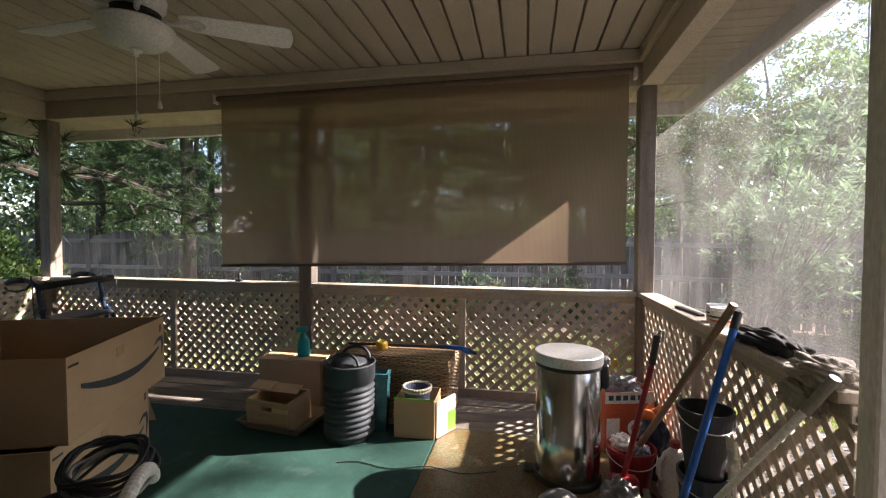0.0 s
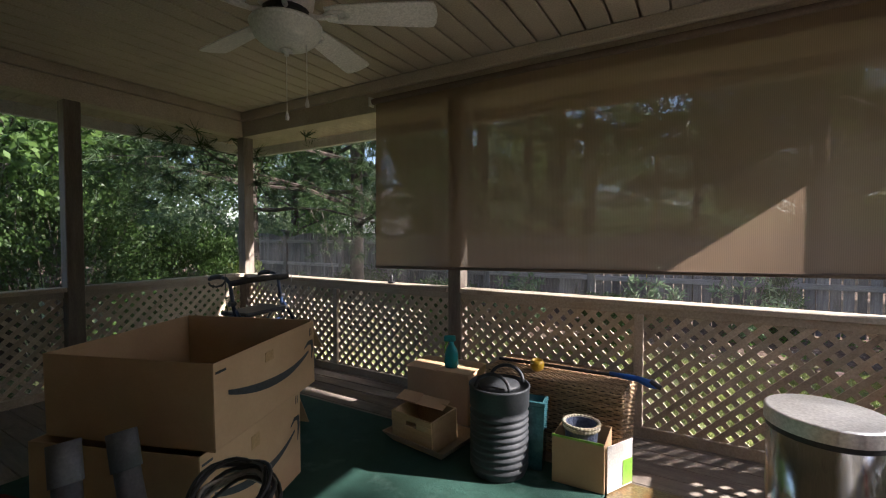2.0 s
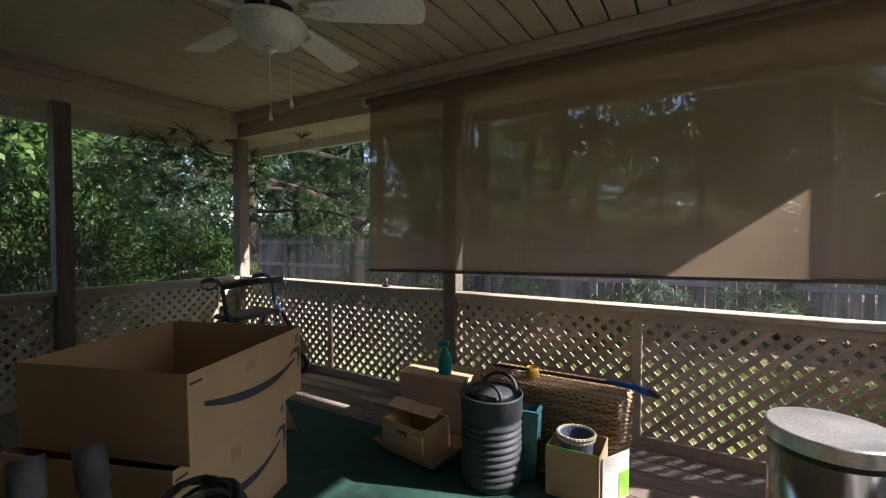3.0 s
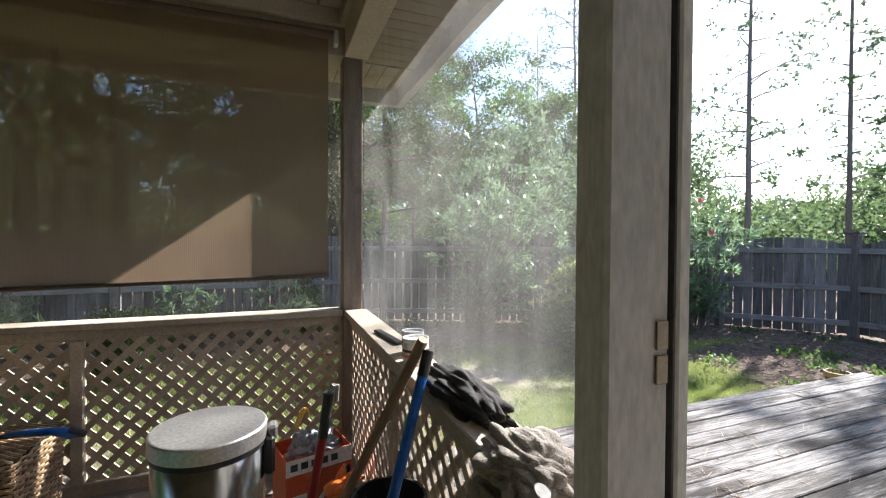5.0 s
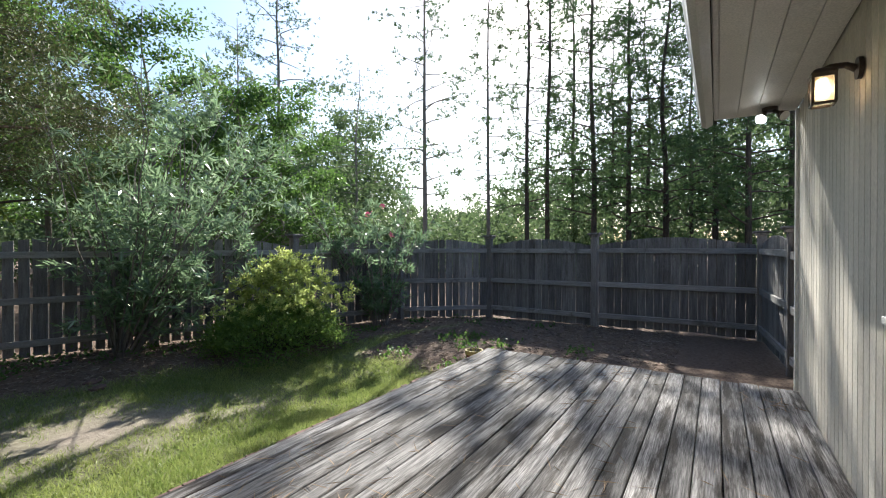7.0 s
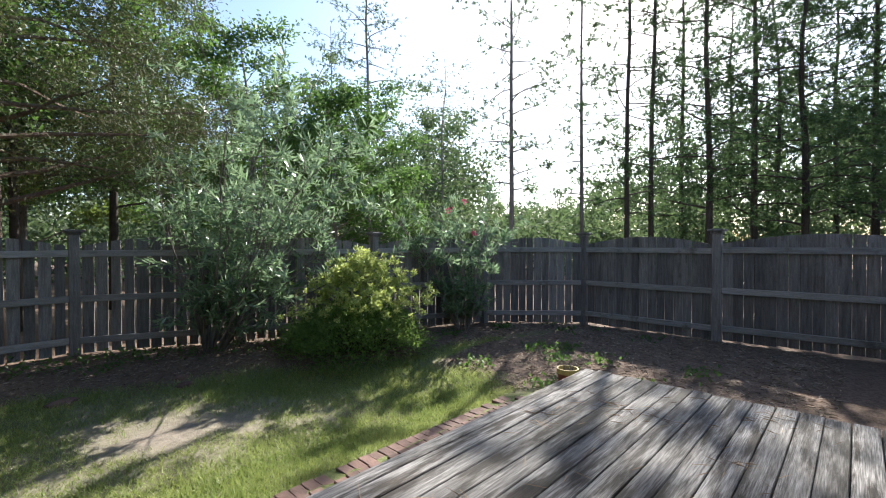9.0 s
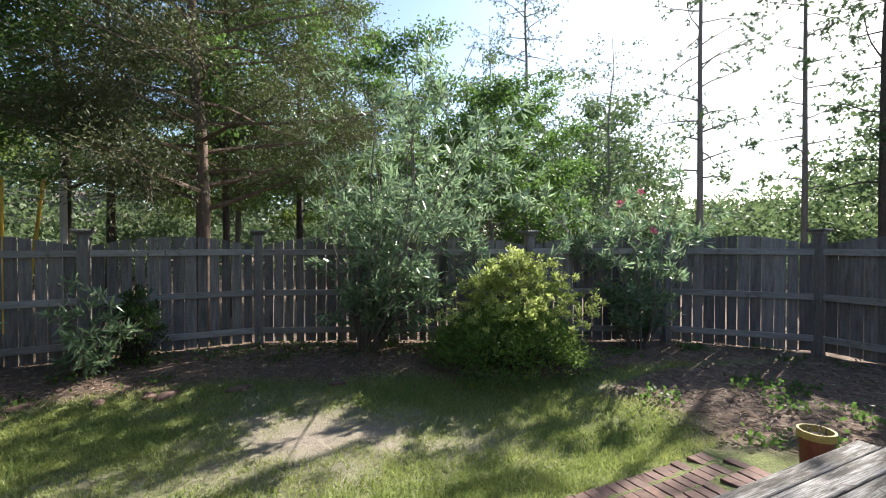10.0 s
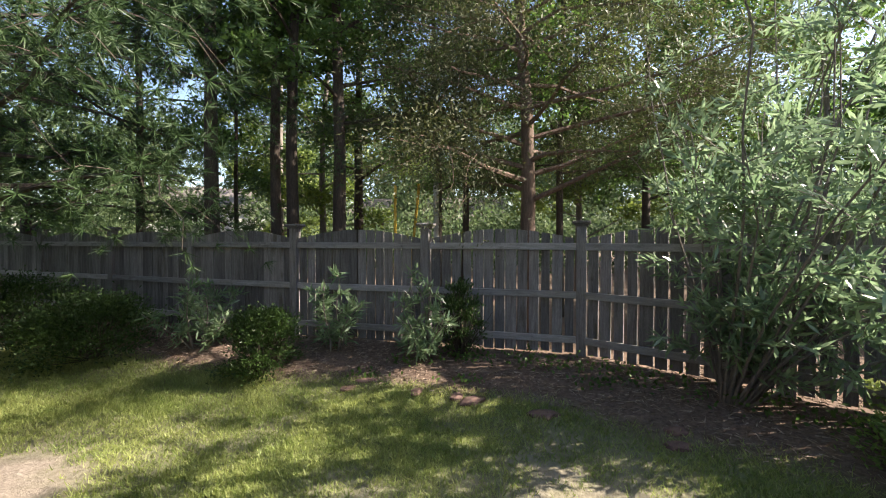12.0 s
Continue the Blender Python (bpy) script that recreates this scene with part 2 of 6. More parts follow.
def box(x0, x1, y0, y1, z0, z1, bevel=0.0, bm=None):
    bm = bm or bmesh.new()
    v = [bm.verts.new(c) for c in ((x0, y0, z0), (x1, y0, z0), (x1, y1, z0), (x0, y1, z0), (x0, y0, z1), (x1, y0, z1), (x1, y1, z1), (x0, y1, z1))]
    fs = [bm.faces.new([v[i] for i in q]) for q in ((3, 2, 1, 0), (4, 5, 6, 7), (0, 1, 5, 4), (1, 2, 6, 5), (2, 3, 7, 6), (3, 0, 4, 7))]
    if bevel:
        bmesh.ops.bevel(bm, geom=list({e for f in fs for e in f.edges}), offset=bevel, segments=1, affect="EDGES")
    return bm


def tube(points, radii, sides=10, bm=None, caps=True):
    """A tube along points, with its radius at each."""
    bm = bm or bmesh.new()
    pts = [Vector(p) for p in points]
    if isinstance(radii, (int, float)):
        radii = [radii] * len(pts)
    rings, side = [], None
    for i, p in enumerate(pts):
        d = (pts[min(i + 1, len(pts) - 1)] - pts[max(i - 1, 0)]).normalized()
        if side is None:
            side = d.orthogonal().normalized()
        side = (side - d * side.dot(d)).normalized()
        up = d.cross(side)
        rings.append([bm.verts.new(p + radii[i] * (math.cos(2 * math.pi * j / sides) * side + math.sin(2 * math.pi * j / sides) * up)) for j in range(sides)])
    for a, b in zip(rings, rings[1:]):
        for j in range(sides):
            bm.faces.new((a[j], a[(j + 1) % sides], b[(j + 1) % sides], b[j]))
    if caps:
        bm.faces.new(rings[0][::-1]); bm.faces.new(rings[-1])
    return bm


def lathe(profile, sides=28, bm=None, sx=1.0, sy=1.0):
    """A turned body from (radius, height) pairs."""
    bm = bm or bmesh.new()
    rings = []
    for r, z in profile:
        if r < 1e-5:
            rings.append([bm.verts.new((0, 0, z))])
        else:
            rings.append([bm.verts.new((sx * r * math.cos(2 * math.pi * j / sides), sy * r * math.sin(2 * math.pi * j / sides), z)) for j in range(sides)])
    for a, b in zip(rings, rings[1:]):
        for j in range(sides):
            q = [a[j % len(a)], a[(j + 1) % len(a)], b[(j + 1) % len(b)], b[j % len(b)]]
            q = list(dict.fromkeys(q))
            if len(q) > 2:
                bm.faces.new(q)
    return bm


def setting(name, bm, material, label, category="", parent=None):
    return tagged(part(name, bm, material, parent), label, category, "", "structure")


# ---- ground ----
def ease(a):
    a = min(max(a, 0.0), 1.0)
    return a * a * (3 - 2 * a)


def fence_y(x):
    return 9.85 if x < 2.6 else 9.85 - 0.43 * (x - 2.6)


def gz(x, y):
    """Height of the ground."""
    up = 0.25 * ease((y - fence_y(x) + 2.4) / 2.2)
    near = 0.24 * (1 - ease((y - 3.4) / 1.9)) * ease((x + 1.5) / 2)
    east = 0.27 * ease((x - 5.2) / 3.0)
    west = -0.10 * ease((-x + 0.2) / 3) * (1 - ease((y - 7.5) / 2))
    return -0.69 + max(up, near, east, 0.0) + west + 0.02 * noise.noise((x * 0.9, y * 0.9, 3.0))


def bare(x, y):
    """How much of the soil lies bare, 0 to 1."""
    n = noise.noise((x * 0.55, y * 0.55, 1.0)) * 0.5 + noise.noise((x * 1.9, y * 1.9, 5.0)) * 0.4 + noise.noise((x * 5.5, y * 5.5, 2.0)) * 0.3
    path = math.exp(-((x - 3.1) / 1.3) ** 2 - ((y - 6.3) / 0.85) ** 2) + 1.6 * math.exp(-((x + 1.7) / 0.9) ** 2 - ((y - 5.6) / 0.6) ** 2) + 0.8 * math.exp(-((x - 1.0) / 0.4) ** 2 - ((y - 6.4) / 0.35) ** 2)
    return min(max(0.12 + n + 0.62 * path, 0), 1)


def bed(x, y):
    """How much of the ground is planted bed, under bark and needles, 0 to 1."""
    w = 0.25 * noise.noise((x * 0.8, y * 0.8, 9.0))
    return max(ease((y - fence_y(x) + 1.75 + w) / 0.5), ease((x - 6.5 + 2 * w + 0.12 * max(y - 3, 0)) / 0.6) if y < 6 + w * 3 else 0.0)


def ground():
    ax = np.concatenate([[-600, -200, -80, -40, -24], np.arange(-15, 14.01, 0.16), [20, 30, 50, 90, 200, 600]])
    ay = np.concatenate([[-600, -200, -80, -40, -20, -10], np.arange(-4, 13.01, 0.16), [17, 24, 40, 80, 200, 600]])
    verts, cover = [], []
    for y in ay:
        for x in ax:
            verts.append((x, y, gz(x, y) + 0.012 * noise.noise((x * 6, y * 6, 0))))
            b = bed(x, y)
            cover += [b, bare(x, y), 0, 1]
    nx, ny = len(ax), len(ay)
    i = np.arange(nx * ny).reshape(ny, nx)
    faces = np.stack([i[:-1, :-1], i[:-1, 1:], i[1:, 1:], i[1:, :-1]], -1).reshape(-1, 4)
    ob = raw("ground", verts, faces, GROUND)
    at = ob.data.color_attributes.new("cover", "FLOAT_COLOR", "POINT")
    at.data.foreach_set("color", np.array(cover, np.float32))
    ob.data.shade_smooth()
    return tagged(ob, "patchy lawn with bare sandy soil and bark-covered beds", "ground", "", "structure")


def ground_mat():
    m = bpy.data.materials.new("soil")
    m.use_nodes = True
    n, k = m.node_tree.nodes, m.node_tree.links
    p = n["Principled BSDF"]
    co, at = n.new("ShaderNodeTexCoord"), n.new("ShaderNodeAttribute")
    at.attribute_name = "cover"
    sep = n.new("ShaderNodeSeparateColor"); k.new(at.outputs["Color"], sep.inputs[0])

    def tone(a, b, s):
        t = n.new("ShaderNodeTexNoise"); t.inputs["Scale"].default_value, t.inputs["Detail"].default_value, t.inputs["Roughness"].default_value = s, 6, 0.7
        k.new(co.outputs["Object"], t.inputs["Vector"])
        r = n.new("ShaderNodeMapRange"); r.inputs["From Min"].default_value, r.inputs["From Max"].default_value = 0.3, 0.7
        k.new(t.outputs["Fac"], r.inputs["Value"])
        x = n.new("ShaderNodeMix"); x.data_type = "RGBA"; x.inputs["A"].default_value, x.inputs["B"].default_value = (*a, 1), (*b, 1)
        k.new(r.outputs[0], x.inputs["Factor"])
        return x.outputs["Result"], t.outputs["Fac"]

    def blend(f, a, b):
        x = n.new("ShaderNodeMix"); x.data_type = "RGBA"
        k.new(f, x.inputs["Factor"]); k.new(a, x.inputs["A"]); k.new(b, x.inputs["B"])
        return x.outputs["Result"]
    turf, _ = tone((0.09, 0.115, 0.04), (0.19, 0.20, 0.08), 14)
    sand, f = tone((0.17, 0.14, 0.112), (0.31, 0.265, 0.222), 18)
    bark, _ = tone((0.08, 0.054, 0.042), (0.21, 0.15, 0.115), 22)
    k.new(blend(sep.outputs[0], blend(sep.outputs[1], turf, sand), bark), p.inputs["Base Color"])
    p.inputs["Roughness"].default_value, p.inputs["Specular IOR Level"].default_value = 0.95, 0.15
    bp = n.new("ShaderNodeBump"); bp.inputs["Strength"].default_value, bp.inputs["Distance"].default_value = 0.8, 0.03
    k.new(f, bp.inputs["Height"]); k.new(bp.outputs[0], p.inputs["Normal"])
    return m


GROUND = ground_mat()
ground()

# ---- porch shell ----
XW, XE, YN, CEIL = -4.66, 0.87, 3.5, 2.70      # inner faces of the rails, height of the ceiling
setting("floor", box(XW - 0.12, XE + 0.08, -0.62, YN + 0.12, -0.30, -0.045), FLOOR_WOOD, "porch floor frame under grey boards", "floor")
bm = bmesh.new()
w, x = 0.17, XW - 0.1
while x < XE + 0.06:                               # soffit planks along y, with a groove between
    box(x + 0.007, min(x + w, XE + 0.1) - 0.007, -0.6, YN + 0.1, CEIL, CEIL + 0.014, 0.005, bm)
    x += w
box(XW - 0.1, XE + 0.1, -0.6, YN + 0.1, CEIL + 0.045, CEIL + 0.06, 0, bm)
setting("ceiling", bm, CEIL_VINYL, "beige vinyl plank porch ceiling", "ceiling")
for nm, a in (("north", (XW - 0.1, XE + 0.1, YN - 0.03, YN + 0.11)), ("west", (XW - 0.11, XW + 0.03, -0.6, YN - 0.03)), ("east", (XE - 0.03, XE + 0.11, -0.6, YN - 0.03))):
    beam = thing("beam_" + nm, "beige painted porch beam with trim board", "beam", kind="structure")
    part("beam", box(*a, 2.43, 2.60, 0.004), BEAM_PAINT, beam)
    i = 0.035
    g = {"north": (a[0], a[1], a[2] - i, a[3]), "west": (a[0], a[1] + i, a[2], a[3] - i), "east": (a[0] - i, a[1], a[2], a[3] - i)}[nm]
    part("trim", box(*g, 2.603, 2.697, 0.006), BEAM_PAINT, beam)

# roof overhang round the porch, and the roof over it
for nm, a in (("north", (XW - 0.6, 1.32, YN + 0.12, 4.06)), ("east", (XE + 0.12, 1.32, 1.0, YN + 0.11)), ("west", (XW - 0.6, XW - 0.12, -0.6, YN + 0.11))):
    bm, along = bmesh.new(), nm == "north"
    lo, hi = (a[0], a[1]) if along else (a[2], a[3])
    s = lo
    while s < hi - 0.01:
        e = min(s + 0.1, hi)
        box(*((s + 0.003, e - 0.003, a[2], a[3]) if along else (a[0], a[1], s + 0.003, e - 0.003)), 2.47, 2.48, 0, bm)
        s += 0.1
    box(*a, 2.482, 2.50, 0, bm)
    setting("soffit_" + nm, bm, TAN_PAINT, "tan slatted eave soffit", "soffit")
bm = box(XW - 0.66, 1.38, 4.06, 4.12, 2.36, 2.77, 0.005)
box(1.32, 1.38, 1.0, 4.055, 2.36, 2.77, 0.005, bm)
box(XW - 0.66, XW - 0.6, -0.6, 4.055, 2.36, 2.77, 0.005, bm)
setting("fascia", bm, GUTTER, "beige fascia boards of the porch roof", "trim")
# unseen roof; its ridge is raised to throw shade on the west yard
bm = bmesh.new()
v = [bm.verts.new(c) for c in ((-5.4, -9, 2.78), (1.44, -9, 2.78), (1.44, 4.14, 2.78), (-5.4, 4.14, 2.78), (-1.9, -9, 5.2), (-1.9, 1.6, 5.2))]
for q in ((0, 1, 2, 3), (0, 4, 5, 3), (1, 2, 5, 4), (3, 5, 2), (0, 1, 4)):
    bm.faces.new([v[i] for i in q])
setting("roof_porch", bm, ROOF, "unseen shingle roof over the porch, ridge raised for shade", "roof")


def post(x, y, z0, z1, s=0.06, m=POST_WOOD, label="weathered wooden porch post"):
    return setting("post", box(x - s, x + s, y - s, y + s, z0, z1, 0.006), m, label, "post")


for x, y in ((XW - 0.02, YN + 0.03), (-1.895, YN + 0.05), (XE + 0.02, YN + 0.03), (XW - 0.03, 1.92), (XW - 0.03, 0.0)):
    post(x, y, -0.05, 2.43)

# rails with their lattice bays: start and end along the wall
def bay(axis, at, lo, hi, z0=0.03, z1=0.82, out=1):
    """A lattice panel between two uprights: two layers of crossing slats, each clipped to the panel."""
    root = thing("lattice", "tan painted wooden lattice panel under the porch rail", "lattice", group="porch lattice")
    width, pitch = 0.034, 0.098
    span = z1 - z0
    for layer, sgn in ((0, 1), (1, -1)):
        s = lo - span
        while s < hi + span:
            # the slat's edges run at 45 degrees; clip its four-cornered outline to the panel
            half = width * 0.7071
            poly = [(s - half, z0), (s + half, z0), (s + half + sgn * span, z1), (s - half + sgn * span, z1)]
            for lim, keep in ((lo, 1), (hi, -1)):
                outp = []
                for (a0, b0), (a1, b1) in zip(poly, poly[1:] + poly[:1]):
                    i0, i1 = (a0 - lim) * keep >= 0, (a1 - lim) * keep >= 0
                    if i0:
                        outp.append((a0, b0))
                    if i0 != i1:
                        f = (lim - a0) / (a1 - a0)
                        outp.append((lim, b0 + f * (b1 - b0)))
                poly = outp
            s += pitch
            if len(poly) < 3 or max(q[0] for q in poly) - min(q[0] for q in poly) < 0.01:
                continue
            d0 = at + out * (0.012 + 0.009 * layer)
            d1 = d0 + out * 0.008
            bm = bmesh.new()
            f, b = [[bm.verts.new((q[0], d, q[1]) if axis == "x" else (d, q[0], q[1])) for q in poly] for d in (d0, d1)]
            bm.faces.new(f); bm.faces.new(b[::-1])
            for i in range(len(f)):
                j = (i + 1) % len(f)
                bm.faces.new((f[i], f[j], b[j], b[i]))
            part("slat", bm, LATTICE, root)
    return root


def rail(name, axis, at, lo, hi, stiles, z=0.885):
    top = thing(name, "tan painted flat porch rail with a worn top", "rail", kind="structure")
    def b(u0, u1, v0, v1, z0, z1):
        return box(u0, u1, v0, v1, z0, z1, 0.004) if axis == "x" else box(v0, v1, u0, u1, z0, z1, 0.004)
    part("cap", b(lo, hi, at - 0.035, at + 0.105, z - 0.036, z), TAN_PAINT, top)
    part("apron", b(lo, hi, at, at + 0.038, z - 0.09, z - 0.038), TAN_PAINT, top)
    part("base_board", b(lo, hi, at - 0.004, at + 0.045, -0.043, 0.05), TAN_PAINT, top)
    for u in stiles:
        part("stile", b(u - 0.028, u + 0.028, at - 0.01, at + 0.04, 0.052, z - 0.092), TAN_PAINT, top)


rail("rail_north_1", "x", YN, XW + 0.04, -1.957, (-3.245,))
rail("rail_north_2", "x", YN, -1.833, XE - 0.042, (-0.505,))
rail("rail_west_1", "y", XW - 0.07, 1.982, YN - 0.032, ())
rail("rail_west_2", "y", XW - 0.07, 0.062, 1.858, ())
rail("rail_east", "y", XE, 1.345, YN - 0.032, (2.42,))
for lo, hi in ((XW + 0.04, -3.275), (-3.215, -1.957), (-1.833, -0.535), (-0.475, XE - 0.04)):
    bay("x", YN, lo, hi)
for lo, hi in ((1.982, YN - 0.032), (0.062, 1.858)):
    bay("y", XW - 0.045, lo, hi, out=-1)
for lo, hi in ((1.345, 2.39), (2.45, YN - 0.032)):
    bay("y", XE, lo, hi)

# insect screens outside the posts
SCREEN = veil_mat("insect_screen", (0.30, 0.29, 0.28), 0.90)
SCREEN_E = veil_mat("dusty_screen", (0.35, 0.34, 0.325), 0.75)
def screen(name, a, m):
    bm = bmesh.new()
    bm.faces.new([bm.verts.new(c) for c in a])
    setting(name, bm, m, "fine grey insect screen across the opening", "screen")
screen("screen_north", ((XW, YN + 0.115, 0.87), (XE, YN + 0.115, 0.87), (XE, YN + 0.115, 2.45), (XW, YN + 0.115, 2.45)), SCREEN)
screen("screen_west", ((XW - 0.115, 0, 0.87), (XW - 0.115, YN, 0.87), (XW - 0.115, YN, 2.45), (XW - 0.115, 0, 2.45)), SCREEN)
screen("screen_east", ((XE + 0.11, 1.34, 0.87), (XE + 0.11, YN + 0.1, 0.87), (XE + 0.11, YN + 0.1, 2.45), (XE + 0.11, 1.34, 2.45)), SCREEN_E)

# door opening in the east wall
door = thing("door_1", "white painted door frame standing open to the deck", "door frame", kind="structure")
part("jamb", box(0.865, 0.983, 1.247, 1.318, -0.043, 2.43, 0.006), WHITE_PAINT, door)
part("weather_strip", box(0.985, 0.989, 1.243, 1.335, -0.043, 2.05), DARK_RUBBER, door, "dark rubber weather strip")
part("stop", box(0.990, 1.016, 1.240, 1.335, -0.043, 2.43, 0.004), WHITE_PAINT, door)
for z in (1.105, 1.155):
    part("strike_plate", box(0.953, 0.975, 1.242, 1.246, z, z + 0.042, 0.001), BRASS, door, "worn brass strike plate")
part("head", box(0.865, 0.983, 0.24, 1.245, 2.08, 2.428, 0.004), WHITE_PAINT, door)
part("hinge_jamb", box(0.865, 0.983, 0.12, 0.238, -0.043, 2.43, 0.006), WHITE_PAINT, door)

# house walls
def siding(name, x0, x1, y, z0, z1, face=1):
    """Board siding with upright grooves."""
    root = thing(name, "cream vertical grooved board siding of the house", "wall", kind="structure")
    part("sheathing", box(x0, x1, y - 0.16, y - 0.012, z0, z1), SIDING, root)
    x = x0
    while x < x1 - 0.02:
        part("siding_board", box(x + 0.004, min(x + 0.1, x1) - 0.004, y - 0.011, y, z0, z1, 0.002), SIDING, root)
        x += 0.1
    return root


siding("wall_house_deck", 0.965, 6.10, 0.28, -0.6, 2.52)
# added behind the view, in darker tan so less light bounces back
setting("wall_house_porch", box(XW - 0.1, 0.95, -0.8, -0.62, -0.6, 2.9), TAN_PAINT, "plain tan wall added unseen behind the porch", "wall")
# unseen filler that keeps west light out of the gap
setting("wall_house_west", box(XW - 0.12, XW + 0.03, -0.615, -0.065, -0.6, 2.43), SIDING, "cream wall piece added unseen to block light at the porch end", "wall")
setting("wall_house_link", box(0.80, 0.96, -0.62, 0.118, -0.6, 2.9), SIDING, "cream house wall beside the porch door", "wall")
setting("wall_house_end", box(5.95, 6.105, -9, 0.115, -0.6, 2.9), SIDING, "cream end wall of the house", "wall")
setting("corner_trim", box(6.07, 6.125, 0.20, 0.305, -0.6, 2.5, 0.004), WHITE_PAINT, "white corner board of the house", "trim")
eave = thing("soffit_house", "white ridged eave soffit over the deck", "soffit", kind="structure")
y = 0.29
while y < 0.92:
    part("soffit_board", box(1.40, 6.16, y, min(y + 0.15, 0.925) - 0.005, 2.50, 2.512, 0.002), SOFFIT, eave)
    y += 0.15
part("backing", box(1.40, 6.16, 0.29, 0.925, 2.513, 2.53), SOFFIT, eave)
gut = thing("gutter", "cream metal gutter along the eave", "gutter", kind="structure")
bm = bmesh.new()
prof = [(0.93, 2.47), (0.985, 2.44), (1.025, 2.46), (1.045, 2.56), (1.06, 2.60), (1.045, 2.61), (0.93, 2.58)]
a, b = [[bm.verts.new((x, *q)) for q in prof] for x in (1.40, 6.2)]
for i in range(len(prof)):
    j = (i + 1) % len(prof)
    bm.faces.new((a[i], a[j], b[j], b[i]))
bm.faces.new(a); bm.faces.new(b[::-1])
part("trough", bm, GUTTER, gut)
setting("roof_house", box(1.62, 6.22, -9, 1.02, 2.62, 2.70), ROOF, "dark shingle roof of the house", "roof")


# ---- deck ----
deck = thing("deck", "weathered grey wooden deck strewn with pine needles", "deck", kind="structure")
part("frame", box(1.0, 5.98, 0.34, 3.25, -0.24, -0.042), FENCE_WOOD, deck)
part("skirt", box(0.96, 6.0, 3.255, 3.285, -0.26, -0.042, 0.003), FENCE_WOOD, deck)
y, i = 0.285, 0
rnd = random.Random(4)
while y < 3.30:
    w = 0.138
    if y + w > 3.32:
        break
    part("board", box(0.97, 6.02 + rnd.uniform(-0.015, 0.02), y, y + w, -0.038 + rnd.uniform(-0.002, 0.002), rnd.uniform(-0.003, 0.003), 0.005), DECK_WOOD, deck)
    y += w + 0.0068 + rnd.uniform(-0.001, 0.002)

part("board", box(0.97, 6.0, y, 3.305, -0.038, 0.0, 0.005), DECK_WOOD, deck)


# ---- fence ----
FENCE = [(-14.1, 9.8), (-11.7, 9.8), (-9.3, 9.83), (-6.9, 9.82), (-4.51, 9.72), (-2.13, 9.75), (0.26, 9.93), (2.63, 10.05), (4.78, 9.14), (6.93, 8.12), (9.09, 7.1), (10.5, 5.5), (10.5, 3.05), (10.6, 0.22), (8.3, 0.05), (6.2, -0.1)]


def fence_post(x, y, top):
    z = gz(x, y)
    root = thing("fence_post", "weathered grey fence post with a flat stepped cap", "fence post", (x, y, z - 0.05), group="fence posts")
    h = top - z + 0.05
    part("shaft", box(-0.07, 0.07, -0.07, 0.07, 0, h - 0.08, 0.006), FENCE_WOOD, root)
    part("collar", box(-0.095, 0.095, -0.095, 0.095, h - 0.08, h - 0.045, 0.004), FENCE_WOOD, root)
    part("cap", box(-0.13, 0.13, -0.13, 0.13, h - 0.044, h, 0.012), FENCE_WOOD, root)
    return root


def fence_panel(p, q, inner, rnd, gap=0.012):
    """Upright boards with an arched top on three rails; the rails face the yard."""
    (x0, y0), (x1, y1) = p, q
    length = math.hypot(x1 - x0, y1 - y0)
    turn = math.degrees(math.atan2(y1 - y0, x1 - x0))
    z = min(gz(x0, y0), gz(x1, y1))
    root = thing("fence", "weathered grey board fence panel with an arched top", "fence", (x0, y0, z), turn, group="fence panels")
    lo, hi = 0.085, length - 0.085
    n = int((hi - lo) / (0.138 + gap))
    step = (hi - lo) / n
    for i in range(n):
        u = lo + (i + 0.5) * step
        top = 1.69 + 0.16 * math.sin(math.pi * u / length)
        w = (step - gap * rnd.choice((0.25, 0.9, 1.1, 1.8))) / 2
        bot = 0.02 + rnd.uniform(0, 0.03)
        lean = rnd.uniform(-0.004, 0.004)
        bm = bmesh.new()
        du = 0.16 * math.pi / length * math.cos(math.pi * u / length) * w
        prof = [(u - w, bot), (u + w, bot), (u + w + lean, top + du), (u - w + lean, top - du)]
        a, b = [[bm.verts.new((s, d, h)) for s, h in prof] for d in (-0.009 + lean, 0.009 + lean)]
        bm.faces.new(a); bm.faces.new(b[::-1])
        for j in range(4):
            bm.faces.new((a[j], a[(j + 1) % 4], b[(j + 1) % 4], b[j]))
        part("board", bm, FENCE_WOOD, root)
    for h in (0.19, 0.84, 1.54):
        part("rail", box(lo - 0.01, hi + 0.01, inner * 0.014, inner * 0.056, h, h + 0.1, 0.004) if inner > 0 else box(lo - 0.01, hi + 0.01, -0.056, -0.014, h, h + 0.1, 0.004), RAIL_WOOD, root)
    return root


rnd = random.Random(8)
for i, (p, q) in enumerate(zip(FENCE, FENCE[1:])):
    fence_panel(p, q, -1, rnd, {5: 0.018, 6: 0.027, 7: 0.030, 8: 0.030, 9: 0.025, 10: 0.016}.get(i, 0.006))
for x, y in FENCE[:-1]:
    fence_post(x, y, gz(x, y) + 1.95)


